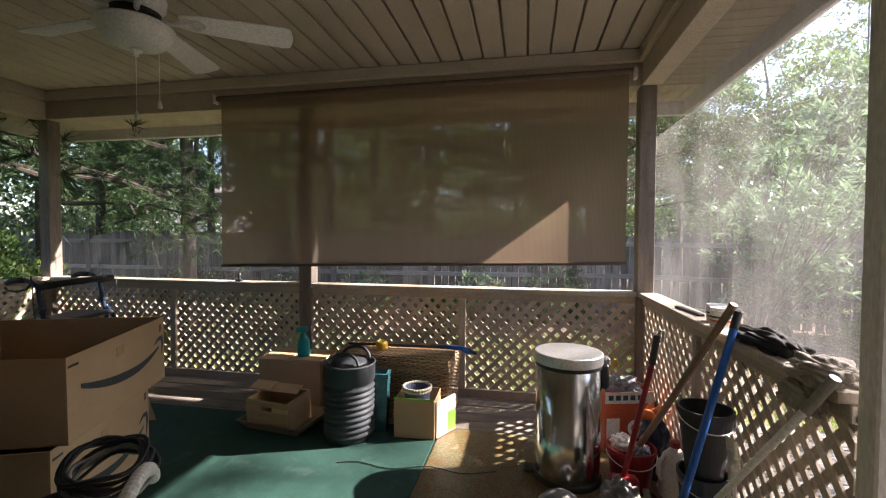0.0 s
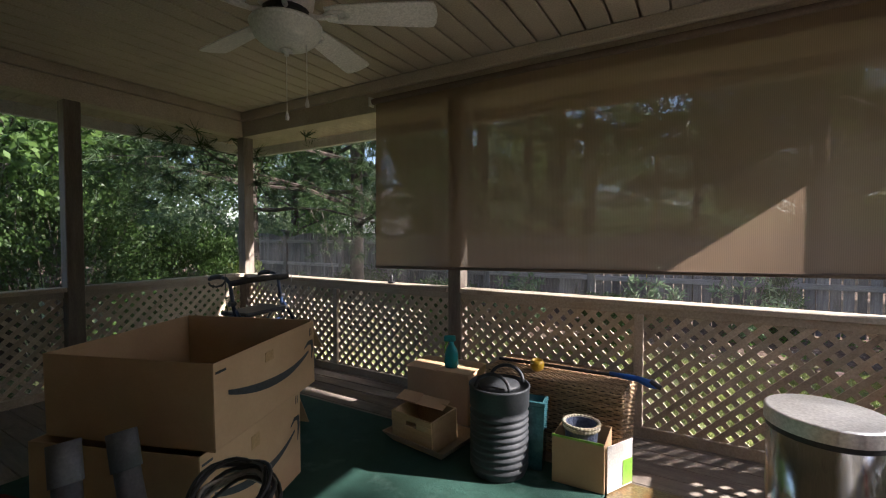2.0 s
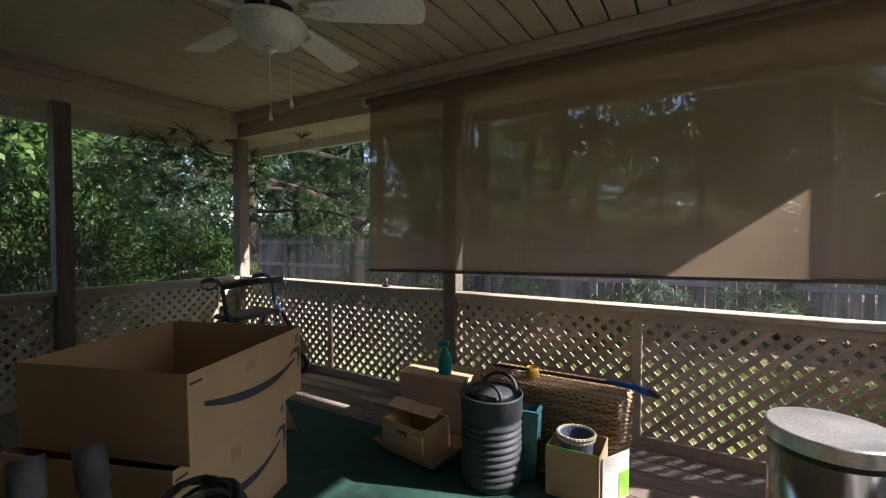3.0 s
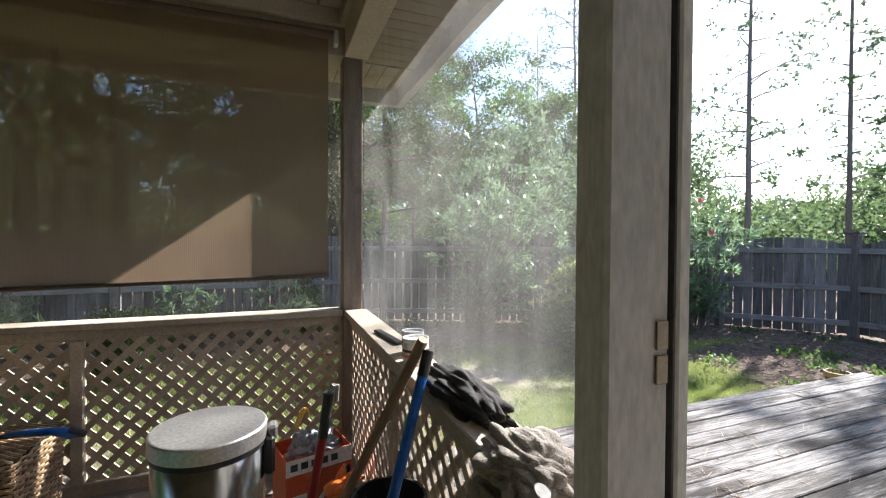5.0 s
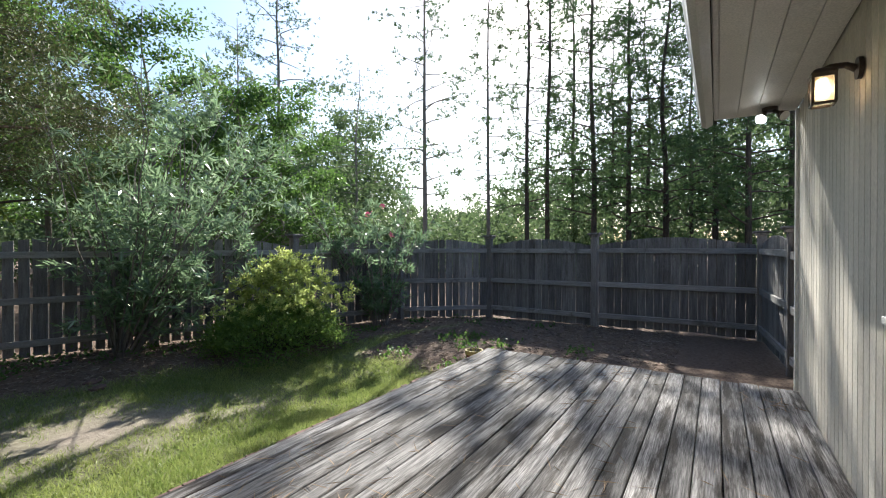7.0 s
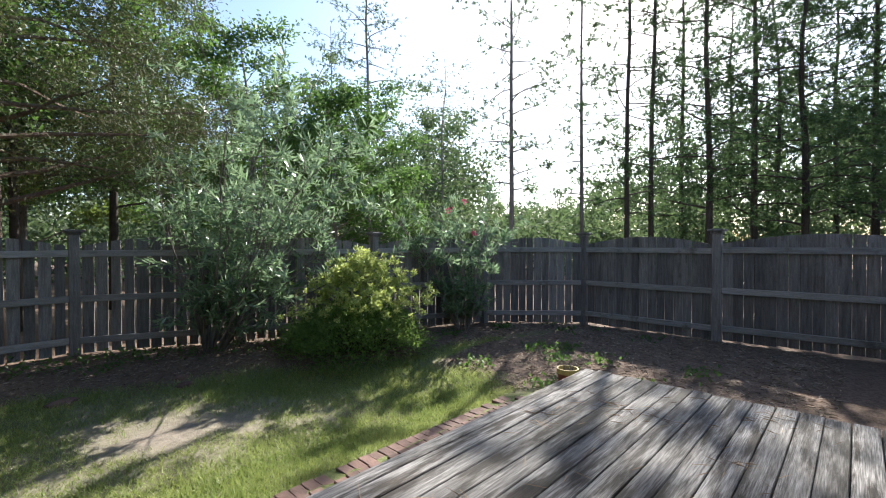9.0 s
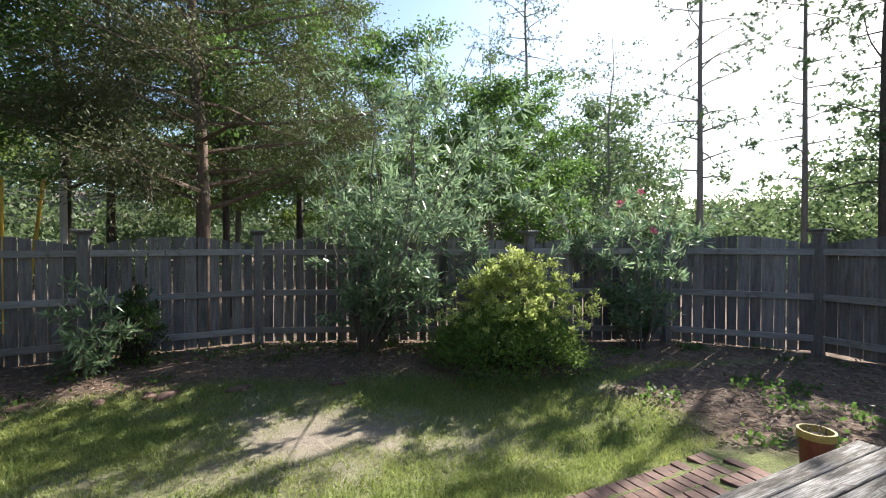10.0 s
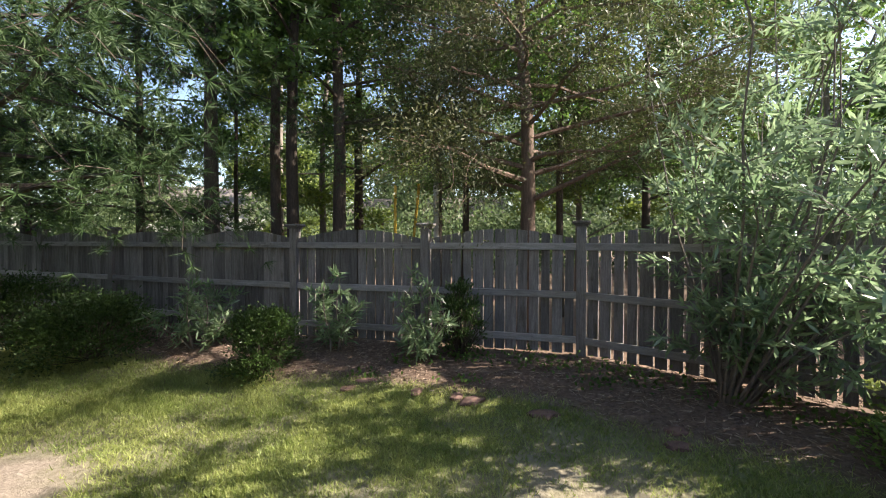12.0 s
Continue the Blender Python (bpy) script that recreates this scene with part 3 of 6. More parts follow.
# ---- porch: materials of the things ----
CARDBOARD = mat("cardboard", (0.46, 0.30, 0.17), (0.53, 0.36, 0.21), 3, 0.8, 0.04, vary=0.06, grain=0.03)
PRINT = mat("dark_print", (0.035, 0.04, 0.045), (0.05, 0.055, 0.06), 20, 0.7, 0.0, vary=0)
TAPE = mat("paper_tape", (0.42, 0.26, 0.10), (0.48, 0.31, 0.14), 8, 0.4, 0.05)
SHADE = veil_mat("woven_shade", (0.26, 0.185, 0.125), 0.165, 0.13, 0.009)
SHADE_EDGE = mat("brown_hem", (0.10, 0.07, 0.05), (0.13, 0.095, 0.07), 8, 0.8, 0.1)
STEEL = mat("brushed_steel", (0.58, 0.57, 0.56), (0.68, 0.67, 0.66), 3, 0.15, 0.03, 1.0, stretch=(14, 14, 0.4), vary=0.0)
STEEL_LID = mat("steel_lid", (0.66, 0.65, 0.64), (0.74, 0.73, 0.72), 6, 0.42, 0.0, 0.85, vary=0.0)
BLACK_PLASTIC = mat("black_plastic", (0.022, 0.022, 0.024), (0.035, 0.035, 0.038), 8, 0.45, 0.1)
SLATE_PLASTIC = mat("slate_plastic", (0.024, 0.027, 0.031), (0.042, 0.047, 0.053), 7, 0.55, 0.12, c=(0.12, 0.12, 0.12), cover=0.66)
PIPE_GREY = mat("pipe_grey", (0.085, 0.088, 0.095), (0.13, 0.135, 0.145), 6, 0.5, 0.12, c=(0.17, 0.17, 0.165), cover=0.6)
GREY_PLASTIC = mat("grey_plastic", (0.22, 0.21, 0.20), (0.30, 0.29, 0.27), 8, 0.55, 0.1)
WHITE_PLASTIC = mat("white_plastic", (0.62, 0.60, 0.55), (0.72, 0.70, 0.65), 6, 0.45, 0.05)
FAN_WHITE = mat("fan_white", (0.74, 0.72, 0.69), (0.80, 0.78, 0.75), 4, 0.4, 0.03, vary=0.02)
FAN_GLASS = mat("frosted_glass", (0.70, 0.68, 0.63), (0.76, 0.74, 0.69), 4, 0.35, 0.0, vary=0.0)
PALE_WOOD = mat("pale_crate_wood", (0.46, 0.31, 0.16), (0.56, 0.40, 0.22), 5, 0.6, 0.2, stretch=(0.4, 4, 4))
TAN_PLASTIC = mat("tan_tray", (0.36, 0.26, 0.18), (0.42, 0.32, 0.22), 5, 0.6, 0.08)
WICKER = mat("wicker", (0.30, 0.20, 0.11), (0.46, 0.33, 0.20), 30, 0.75, 0.5, island=True, vary=0.3)
TEAL = mat("teal_plastic", (0.0, 0.22, 0.24), (0.01, 0.30, 0.32), 6, 0.35, 0.02)
LIME = mat("lime_plastic", (0.20, 0.42, 0.05), (0.28, 0.50, 0.08), 6, 0.4, 0.02)
TEAL_GLAZE = mat("teal_glaze", (0.02, 0.07, 0.09), (0.05, 0.15, 0.17), 12, 0.2, 0.15, c=(0.10, 0.09, 0.07), cover=0.62, coat=0.3)
BLUE_WEAVE = mat("blue_weave", (0.06, 0.08, 0.14), (0.14, 0.17, 0.25), 40, 0.7, 0.5)
CREAM = mat("cream_ceramic", (0.50, 0.44, 0.32), (0.60, 0.54, 0.42), 14, 0.5, 0.2)
YELLOW = mat("yellow_plastic", (0.55, 0.33, 0.02), (0.62, 0.40, 0.05), 10, 0.4, 0.1)
RED = mat("red_paint", (0.26, 0.012, 0.016), (0.33, 0.022, 0.025), 8, 0.35, 0.05)
RED_ORANGE = mat("red_orange_print", (0.55, 0.09, 0.03), (0.62, 0.13, 0.05), 8, 0.5, 0.02)
ORANGE = mat("orange_rubber", (0.70, 0.14, 0.02), (0.78, 0.20, 0.03), 8, 0.5, 0.1)
BLUE = mat("blue_plastic", (0.01, 0.09, 0.38), (0.02, 0.13, 0.48), 8, 0.4, 0.05)
POLE_WOOD = mat("brown_pole", (0.19, 0.12, 0.07), (0.27, 0.18, 0.11), 6, 0.65, 0.2, stretch=(4, 4, 0.5))
ALUMINIUM = mat("aluminium", (0.72, 0.72, 0.72), (0.80, 0.80, 0.80), 20, 0.35, 0.03, 0.4)
BLACK_CLOTH = mat("black_cloth", (0.018, 0.016, 0.015), (0.04, 0.036, 0.034), 14, 0.9, 0.6, fine=200)
BEIGE_CLOTH = mat("beige_towel", (0.30, 0.26, 0.22), (0.42, 0.38, 0.33), 14, 0.95, 0.8, fine=260)
NAVY_CLOTH = mat("navy_cloth", (0.012, 0.014, 0.026), (0.03, 0.04, 0.085), 14, 0.8, 0.6, fine=200)
GREY_CLOTH = mat("patterned_cloth", (0.22, 0.24, 0.28), (0.45, 0.46, 0.48), 26, 0.85, 0.4, c=(0.05, 0.18, 0.32), cover=0.58)
DARK_FRAME = mat("dark_blue_frame", (0.012, 0.022, 0.05), (0.02, 0.04, 0.09), 10, 0.3, 0.03)
GREEN = mat("green_plastic", (0.05, 0.22, 0.04), (0.08, 0.30, 0.07), 8, 0.45, 0.1)
OLIVE_TRAY = mat("olive_plastic", (0.10, 0.11, 0.08), (0.15, 0.16, 0.12), 8, 0.55, 0.1)


def rod(name, a, b, r, material, label="", parent=None, sides=12):
    return part(name, tube([a, b], r, sides), material, parent, label, smooth=False)


# floor coverings
boards = thing("floor_boards", "grey-brown painted porch floor boards", "floor", kind="structure")
y = -0.6
while y < YN + 0.08:
    part("floor_board", box(XW - 0.1, XE + 0.07, y + 0.003, y + 0.137, -0.043, -0.018, 0.003), FLOOR_WOOD, boards)
    y += 0.14
setting("floor_panel", box(-0.55, XE - 0.01, -0.55, 2.86, -0.016, -0.004, 0.002), PLY, "worn mottled plywood floor panel stained green and orange", "floor")
setting("carpet", box(-3.3, -0.56, -0.55, 2.84, -0.016, 0.001, 0.003), CARPET, "dark green outdoor carpet", "carpet")

# roller shade
shade = thing("roller_shade", "brown woven roller shade lowered behind the north rail", "shade")
bm = bmesh.new()
cols = []
for i in range(35):
    x = -2.645 + (0.735 + 2.645) * i / 34
    zb = 1.045 + 0.07 * i / 34
    row = []
    for j in range(13):
        z = zb + (2.49 - zb) * j / 12
        row.append(bm.verts.new((x, 3.405 + 0.012 * noise.noise((x * 1.3, z * 1.6, 2)) + (0.02 * (1 - j / 12) ** 2 if i > 30 else 0), z)))
    cols.append(row)
for a, b in zip(cols, cols[1:]):
    for j in range(12):
        bm.faces.new((a[j], b[j], b[j + 1], a[j + 1]))
part("cloth", bm, SHADE, shade, "sheer brown woven cloth", smooth=True)
part("roller", tube([(-2.68, 3.41, 2.50), (0.76, 3.41, 2.515)], 0.026, 14), SHADE_EDGE, shade)
part("bottom_bar", tube([(-2.65, 3.41, 1.035), (0.74, 3.425, 1.105)], 0.014, 10), SHADE_EDGE, shade)
for x in (-2.70, 0.78):
    part("bracket", box(x - 0.012, x + 0.012, 3.38, 3.44, 2.46, 2.54, 0.004), WHITE_PLASTIC, shade)
cleat = thing("shade_cleat", "small dark cleat with a screw on the porch rail", "cleat", (-2.55, 3.5, 0.885))
part("base", box(-0.03, 0.03, -0.02, 0.02, 0, 0.02, 0.004), BLACK_PLASTIC, cleat)
part("stem", lathe([(0.0, 0.02), (0.012, 0.02), (0.012, 0.05), (0.018, 0.055), (0.012, 0.075), (0, 0.075)], 12), BLACK_PLASTIC, cleat)

# ceiling fan
fan = thing("ceiling_fan", "white five-bladed ceiling fan with a frosted bowl lamp", "ceiling fan", (-1.9, 1.84, 0))
part("canopy", lathe([(0, 2.70), (0.075, 2.70), (0.07, 2.65), (0.03, 2.62), (0, 2.62)], 24), FAN_WHITE, fan, smooth=True)
part("downrod", tube([(0, 0, 2.55), (0, 0, 2.63)], 0.014, 10), FAN_WHITE, fan)
part("motor", lathe([(0, 2.56), (0.06, 2.555), (0.12, 2.52), (0.135, 2.47), (0.13, 2.43), (0.10, 2.40), (0, 2.40)], 32), FAN_WHITE, fan, smooth=True)
part("vent_ring", lathe([(0.09, 2.40), (0.112, 2.395), (0.115, 2.37), (0.09, 2.36)], 28), BLACK_PLASTIC, fan)
part("collar", lathe([(0, 2.365), (0.10, 2.36), (0.11, 2.34), (0.165, 2.335), (0.172, 2.325), (0.165, 2.315), (0, 2.315)], 32), FAN_WHITE, fan, smooth=True)
bowl = part("bowl", lathe([(0.165, 2.316), (0.163, 2.30), (0.148, 2.268), (0.115, 2.24), (0.06, 2.222), (0, 2.216)], 36), FAN_GLASS, fan, "frosted glass bowl", smooth=True)
part("finial", lathe([(0, 2.216), (0.028, 2.214), (0.028, 2.204), (0.01, 2.196), (0.012, 2.185), (0, 2.18)], 16), FAN_WHITE, bowl, smooth=True)
for k in range(5):
    az = radians(31 + 72 * k)
    m = Matrix.Rotation(az, 4, "Z") @ Matrix.Translation((0, 0, 2.38)) @ Matrix.Rotation(radians(-14), 4, "X")
    bm = bmesh.new()
    outline = [(0.19, -0.045), (0.25, -0.06), (0.45, -0.073), (0.68, -0.084), (0.715, -0.078), (0.728, -0.05), (0.734, 0.0), (0.728, 0.05), (0.715, 0.078), (0.68, 0.084), (0.45, 0.073), (0.25, 0.06), (0.19, 0.045)]
    a, b = [[bm.verts.new(m @ Vector((u, v, w))) for u, v in outline] for w in (0, 0.007)]
    bm.faces.new(a); bm.faces.new(b[::-1])
    for i in range(len(a)):
        j = (i + 1) % len(a)
        bm.faces.new((a[i], a[j], b[j], b[i]))
    blade = part("blade", bm, FAN_WHITE, fan)
    bm = tube([m @ Vector(q) for q in ((0.10, 0, 0.0), (0.16, 0, -0.014), (0.22, 0, -0.009), (0.25, 0, -0.004))], [0.014, 0.013, 0.016, 0.02], 8)
    for s in (-0.028, 0.028):
        tube([m @ Vector(q) for q in ((0.17, 0, -0.010), (0.22, s, -0.006), (0.28, s * 0.9, -0.006), (0.30, 0, -0.006))], 0.009, 6, bm)
    part("blade_iron", bm, FAN_WHITE, blade)
for dx, dy, z0, z1 in ((-0.005, 0.004, 2.182, 1.92), (0.085, 0.05, 2.33, 1.98)):
    chain = part("pull_chain", tube([(dx, dy, z0), (dx, dy, z1)], 0.0022, 5), FAN_WHITE, fan)
    part("pull", lathe([(0, z1 + 0.004), (0.004, z1), (0.011, z1 - 0.03), (0.009, z1 - 0.042), (0, z1 - 0.045)], 10, ), FAN_WHITE, chain).matrix_basis = Matrix.Translation((dx, dy, 0))


def carton(name, label, at, turn, w, d, h, wall=0.005, logo=False, tip=(0, 0), material=CARDBOARD):
    """An open cardboard box: bottom and four walls; x runs along its printed front."""
    root = thing(name, label, "box", at, turn, group="", tip=tip)
    part("bottom", box(0, w, 0, d, 0, wall), material, root)
    part("front_wall", box(0, w, 0, wall, wall, h, 0.001), material, root)
    part("back_wall", box(0, w, d - wall, d, wall, h, 0.001), material, root)
    part("side_wall", box(0, wall, wall, d - wall, wall, h, 0.001), material, root)
    part("side_wall", box(w - wall, w, wall, d - wall, wall, h, 0.001), material, root)
    if logo:
        bm = bmesh.new()
        up, dn = [], []
        for i in range(25):                          # a printed smile, thick in its middle
            f = 0.10 + 0.82 * i / 24
            q = (f - 0.6) / (0.5 if f < 0.6 else 0.32)
            z = h * (0.40 + (0.20 if f < 0.6 else 0.15) * q * q)
            t = 0.003 + 0.017 * math.sin(math.pi * (0.1 + 0.85 * i / 24)) ** 0.8
            up.append(bm.verts.new((w * f, -0.0015, z + t))); dn.append(bm.verts.new((w * f, -0.0015, z - t)))
        for i in range(24):
            bm.faces.new((dn[i], dn[i + 1], up[i + 1], up[i]))
        part("printed_swoosh", bm, PRINT, root, "dark printed curve")
        bm = tube([(w * q, -0.001, h * s) for q, s in ((0.86, 0.62), (0.915, 0.68), (0.962, 0.675), (0.972, 0.58), (0.955, 0.41))], [0.004, 0.012, 0.016, 0.013, 0.003], 6)
        for v in bm.verts:
            v.co.y = -0.0015 - 0.0008 * (v.co.y < -0.001)
        part("printed_arrow", bm, PRINT, root, "dark printed arrow head")
        bm = bmesh.new()                             # end flap hanging open
        v = [bm.verts.new(c) for c in ((w + 0.003, 0.03, h), (w + 0.003, d - 0.03, h), (w + 0.22, d - 0.05, h * 0.46), (w + 0.20, 0.05, h * 0.40), (w + 0.008, 0.03, h), (w + 0.008, d - 0.03, h), (w + 0.225, d - 0.05, h * 0.46), (w + 0.205, 0.05, h * 0.40))]
        for q in ((0, 1, 2, 3), (7, 6, 5, 4), (0, 3, 7, 4), (3, 2, 6, 7), (2, 1, 5, 6), (1, 0, 4, 5)):
            bm.faces.new([v[i] for i in q])
        part("flap", bm, material, root)
        part("printed_mark", box(0.01, 0.07, -0.0018, -0.0006, h - 0.045, h - 0.035), PRINT, root)
        for s in (0.03, 0.045):
            part("printed_mark", box(w - s - 0.006, w - s, -0.0018, -0.0006, h - 0.075, h - 0.035), PRINT, root)
        part("tape", box(w * 0.42, w * 0.50, -0.0022, -0.0008, h * 0.72, h * 0.85), TAPE, root, "strip of brown paper tape")
    return root


# two large cartons, one on the other; the front runs from the near to the far corner
carton("cardboard_box", "large brown cardboard box with a printed swoosh under another", (-1.765, 1.31, 0.002), 111.5, 0.77, 0.78, 0.475, logo=True)
carton("cardboard_box", "large open brown cardboard box with a printed swoosh", (-1.735, 1.355, 0.481), 110, 0.785, 0.80, 0.345, logo=True, tip=(0, -1.2))
# cable coil and hose on a dark bin in front of the boxes
bin_ = thing("storage_bin", "dark grey plastic storage bin under cables", "bin", (-1.42, 1.02, 0.002), 20)
part("tub", lathe([(0, 0), (0.19, 0), (0.23, 0.40), (0.25, 0.41), (0.25, 0.43), (0.22, 0.43), (0, 0.425)], 4), SLATE_PLASTIC, bin_)
coil = thing("cable_coil", "coil of black and grey electric cable", "cable", (-1.33, 1.16, 0.44))
rnd = random.Random(3)
for k in range(11):
    pts, r, ph = [], rnd.uniform(0.10, 0.15), rnd.uniform(0, 6)
    tl, hz = rnd.uniform(-0.5, 0.5), rnd.uniform(0.03, 0.10)
    for i in range(25):
        a = 2 * math.pi * i / 24
        pts.append((r * math.cos(a) + 0.02 * math.sin(ph), 0.75 * r * math.sin(a), hz + 0.25 * r * math.sin(a + tl) + 0.25 * r + 0.01 * math.sin(3 * a + ph)))
    part("loop", tube(pts, 0.0065, 6, caps=False), BLACK_PLASTIC if k % 3 else GREY_PLASTIC, coil, smooth=True)
hose = thing("vacuum_hose", "white ribbed vacuum hose", "hose", (-1.10, 1.10, 0.41))
pts = [(0.02 - 0.18 * (i / 60) ** 2, -0.20 + 0.36 * i / 60, 0.05 + 0.12 * math.sin(math.pi * i / 60)) for i in range(61)]
part("ribbed_tube", tube(pts, [0.020 + 0.0025 * (i % 2) for i in range(61)], 12), WHITE_PLASTIC, hose)
for i, (x, y, dx, dy, h, r) in enumerate(((-1.63, 0.90, -0.25, 0.05, 0.64, 0.044), (-1.60, 1.08, -0.24, 0.02, 0.63, 0.044))):
    t = thing("plastic_pipe", "grey plastic pipe leaning by the boxes", "pipe", (x, y, 0.002), group="pipes by the boxes")
    part("barrel", tube([(0, 0, 0), (dx, dy, h - 0.1)], r * 0.9, 16), PIPE_GREY, t, smooth=True)
    part("socket", tube([(dx * 0.97, dy * 0.97, h - 0.12), (dx * 1.15, dy * 1.15, h)], r * 1.05, 16), PIPE_GREY, t, smooth=True)
rb = thing("red_tote", "dark red fabric tote bag on the floor", "bag", (-1.78, 0.72, 0.002), 15)
part("body", lathe([(0, 0), (0.15, 0), (0.17, 0.3), (0.15, 0.56), (0.13, 0.58), (0.12, 0.5), (0, 0.48)], 14, None, 1.0, 0.7), mat("dark_red_cloth", (0.09, 0.012, 0.012), (0.14, 0.025, 0.02), 12, 0.9, 0.5), rb, smooth=True)

# rollator walker behind the boxes
wk = thing("rollator_walker", "dark blue rollator walker with black grips and brake cables", "walker", (-3.81, 3.03, -0.016), -80)
for s in (-0.30, 0.30):
    part("front_leg", tube([(s, 0.34, 0.10), (s, 0.24, 0.40), (s, 0.10, 0.60), (s, 0.06, 0.66)], 0.016, 10), DARK_FRAME, wk, smooth=True)
    part("rear_leg", tube([(s, -0.34, 0.10), (s, -0.2, 0.40), (s, -0.08, 0.58), (s, 0.06, 0.62)], 0.016, 10), DARK_FRAME, wk, smooth=True)
    part("handle_tube", tube([(s, 0.06, 0.55), (s, 0.02, 0.72), (s, 0.0, 0.84), (s, -0.01, 0.90), (s, -0.06, 0.945), (s, -0.13, 0.955)], 0.017, 10), DARK_FRAME, wk, smooth=True)
    grip = part("handle", tube([(s, -0.10, 0.955), (s, -0.16, 0.958), (s, -0.22, 0.95), (s, -0.26, 0.93)], [0.02, 0.024, 0.023, 0.018], 10), BLACK_PLASTIC, wk, smooth=True)
    part("brake_lever", tube([(s, -0.06, 0.93), (s, -0.10, 0.885), (s, -0.17, 0.865), (s, -0.25, 0.875), (s, -0.27, 0.90)], 0.009, 6), BLACK_PLASTIC, grip)
    part("height_knob", tube([(s * 0.93, 0.02, 0.72), (s * 1.14, 0.02, 0.72)], 0.022, 10), BLACK_PLASTIC, wk)
    part("brake_cable", tube([(s, -0.07, 0.93), (s * 1.2, 0.0, 1.0), (s * 1.38, 0.06, 0.92), (s * 1.36, 0.06, 0.74), (s, 0.0, 0.5)], 0.004, 5), BLACK_PLASTIC, wk, smooth=True)
    for y in (0.34, -0.34):
        fork = part("fork", box(s - 0.024, s + 0.024, y - 0.02, y + 0.02, 0.10, 0.22, 0.006), BLACK_PLASTIC, wk)
        wh = part("wheel", tube([(s - 0.015, y, 0.10), (s + 0.015, y, 0.10)], 0.10, 20), BLACK_PLASTIC, wk)
        part("hub", tube([(s - 0.018, y, 0.10), (s + 0.018, y, 0.10)], 0.05, 16), GREY_PLASTIC, wh)
part("seat", box(-0.27, 0.27, -0.17, 0.15, 0.60, 0.635, 0.012), BLACK_PLASTIC, wk)
part("back_strap", tube([(-0.30, 0.0, 0.90), (-0.24, 0.15, 0.93), (0, 0.20, 0.94), (0.24, 0.15, 0.93), (0.30, 0.0, 0.90)], 0.026, 10), BLACK_CLOTH, wk, smooth=True)
part("cross_bar", tube([(-0.30, 0.05, 0.5), (0.30, 0.05, 0.5)], 0.011, 8), DARK_FRAME, wk)
part("cross_bar", tube([(-0.30, 0.10, 0.60), (0.30, 0.10, 0.60)], 0.013, 8), DARK_FRAME, wk)

# ribbed dark bin with two arched handles
rib = thing("ribbed_bin", "dark slate ribbed plastic bin with arched handles", "bin", (-1.115, 2.62, 0.003))
prof = [(0, 0), (0.145, 0), (0.15, 0.012)]
for i in range(9):
    z = 0.03 + i * 0.036
    prof += [(0.152, z), (0.162, z + 0.009), (0.163, z + 0.019), (0.153, z + 0.028)]
prof += [(0.158, 0.37), (0.165, 0.375), (0.166, 0.47), (0.170, 0.475), (0.170, 0.485), (0.162, 0.487), (0.158, 0.47), (0, 0.462)]
part("body", lathe(prof, 40), SLATE_PLASTIC, rib, smooth=True)
part("lid", lathe([(0.10, 0.466), (0.115, 0.474), (0.11, 0.49), (0, 0.50)], 28), SLATE_PLASTIC, rib, smooth=True)
for y, r in ((0.10, 0.10), (-0.10, 0.10)):
    bm = tube([(r * math.cos(math.pi * i / 14), y + 0.03 * math.sin(math.pi * i / 14), 0.478 + 0.075 * math.sin(math.pi * i / 14)) for i in range(15)], 0.010, 8)
    part("arched_handle", bm, SLATE_PLASTIC, rib, smooth=True)

# crate in a tan tray, low carton with spray bottle
tray = thing("tan_tray", "tan flared plastic tray holding a crate", "tray", (-1.62, 2.70, 0.003), -8)
bm = bmesh.new()
o = [bm.verts.new((sx * w, sy * d, z)) for w, d, z in ((0.20, 0.14, 0), (0.25, 0.19, 0.065), (0.24, 0.18, 0.065), (0.185, 0.125, 0.012)) for sx, sy in ((-1, -1), (1, -1), (1, 1), (-1, 1))]
for l in range(3):
    for i in range(4):
        j = (i + 1) % 4
        bm.faces.new((o[4 * l + i], o[4 * l + j], o[4 * l + 4 + j], o[4 * l + 4 + i]))
bm.faces.new(o[:4][::-1]); bm.faces.new(o[12:])
part("body", bm, TAN_PLASTIC, tray)
crate = thing("wooden_crate", "small pale wooden crate with a slotted handle hole", "crate", (-1.65, 2.68, 0.018), -8, tip=(4, 0))
part("front_lower", box(-0.165, 0.165, -0.125, -0.113, 0, 0.13, 0.002), PALE_WOOD, crate)
part("front_top", box(-0.165, 0.165, -0.125, -0.113, 0.162, 0.20, 0.002), PALE_WOOD, crate)
for s in (-1, 1):
    part("front_side", box(min(s * 0.045, s * 0.165), max(s * 0.045, s * 0.165), -0.1248, -0.1132, 0.13, 0.162), PALE_WOOD, crate)
    part("end", box(min(s * 0.155, s * 0.167), max(s * 0.155, s * 0.167), -0.112, 0.125, 0, 0.20, 0.002), PALE_WOOD, crate)
part("back", box(-0.165, 0.165, 0.113, 0.125, 0, 0.20, 0.002), PALE_WOOD, crate)
part("bottom", box(-0.154, 0.154, -0.112, 0.112, 0.0, 0.01), PALE_WOOD, crate)
pap = thing("packing_card", "torn cardboard flaps lying in the crate", "cardboard", (-1.66, 2.70, 0.215), 6, tip=(10, 4))
part("sheet", box(-0.16, 0.12, 0.0, 0.12, 0, 0.004), CARDBOARD, pap)
part("sheet", box(-0.21, -0.06, -0.02, 0.10, 0.02, 0.024), CARDBOARD, pap)
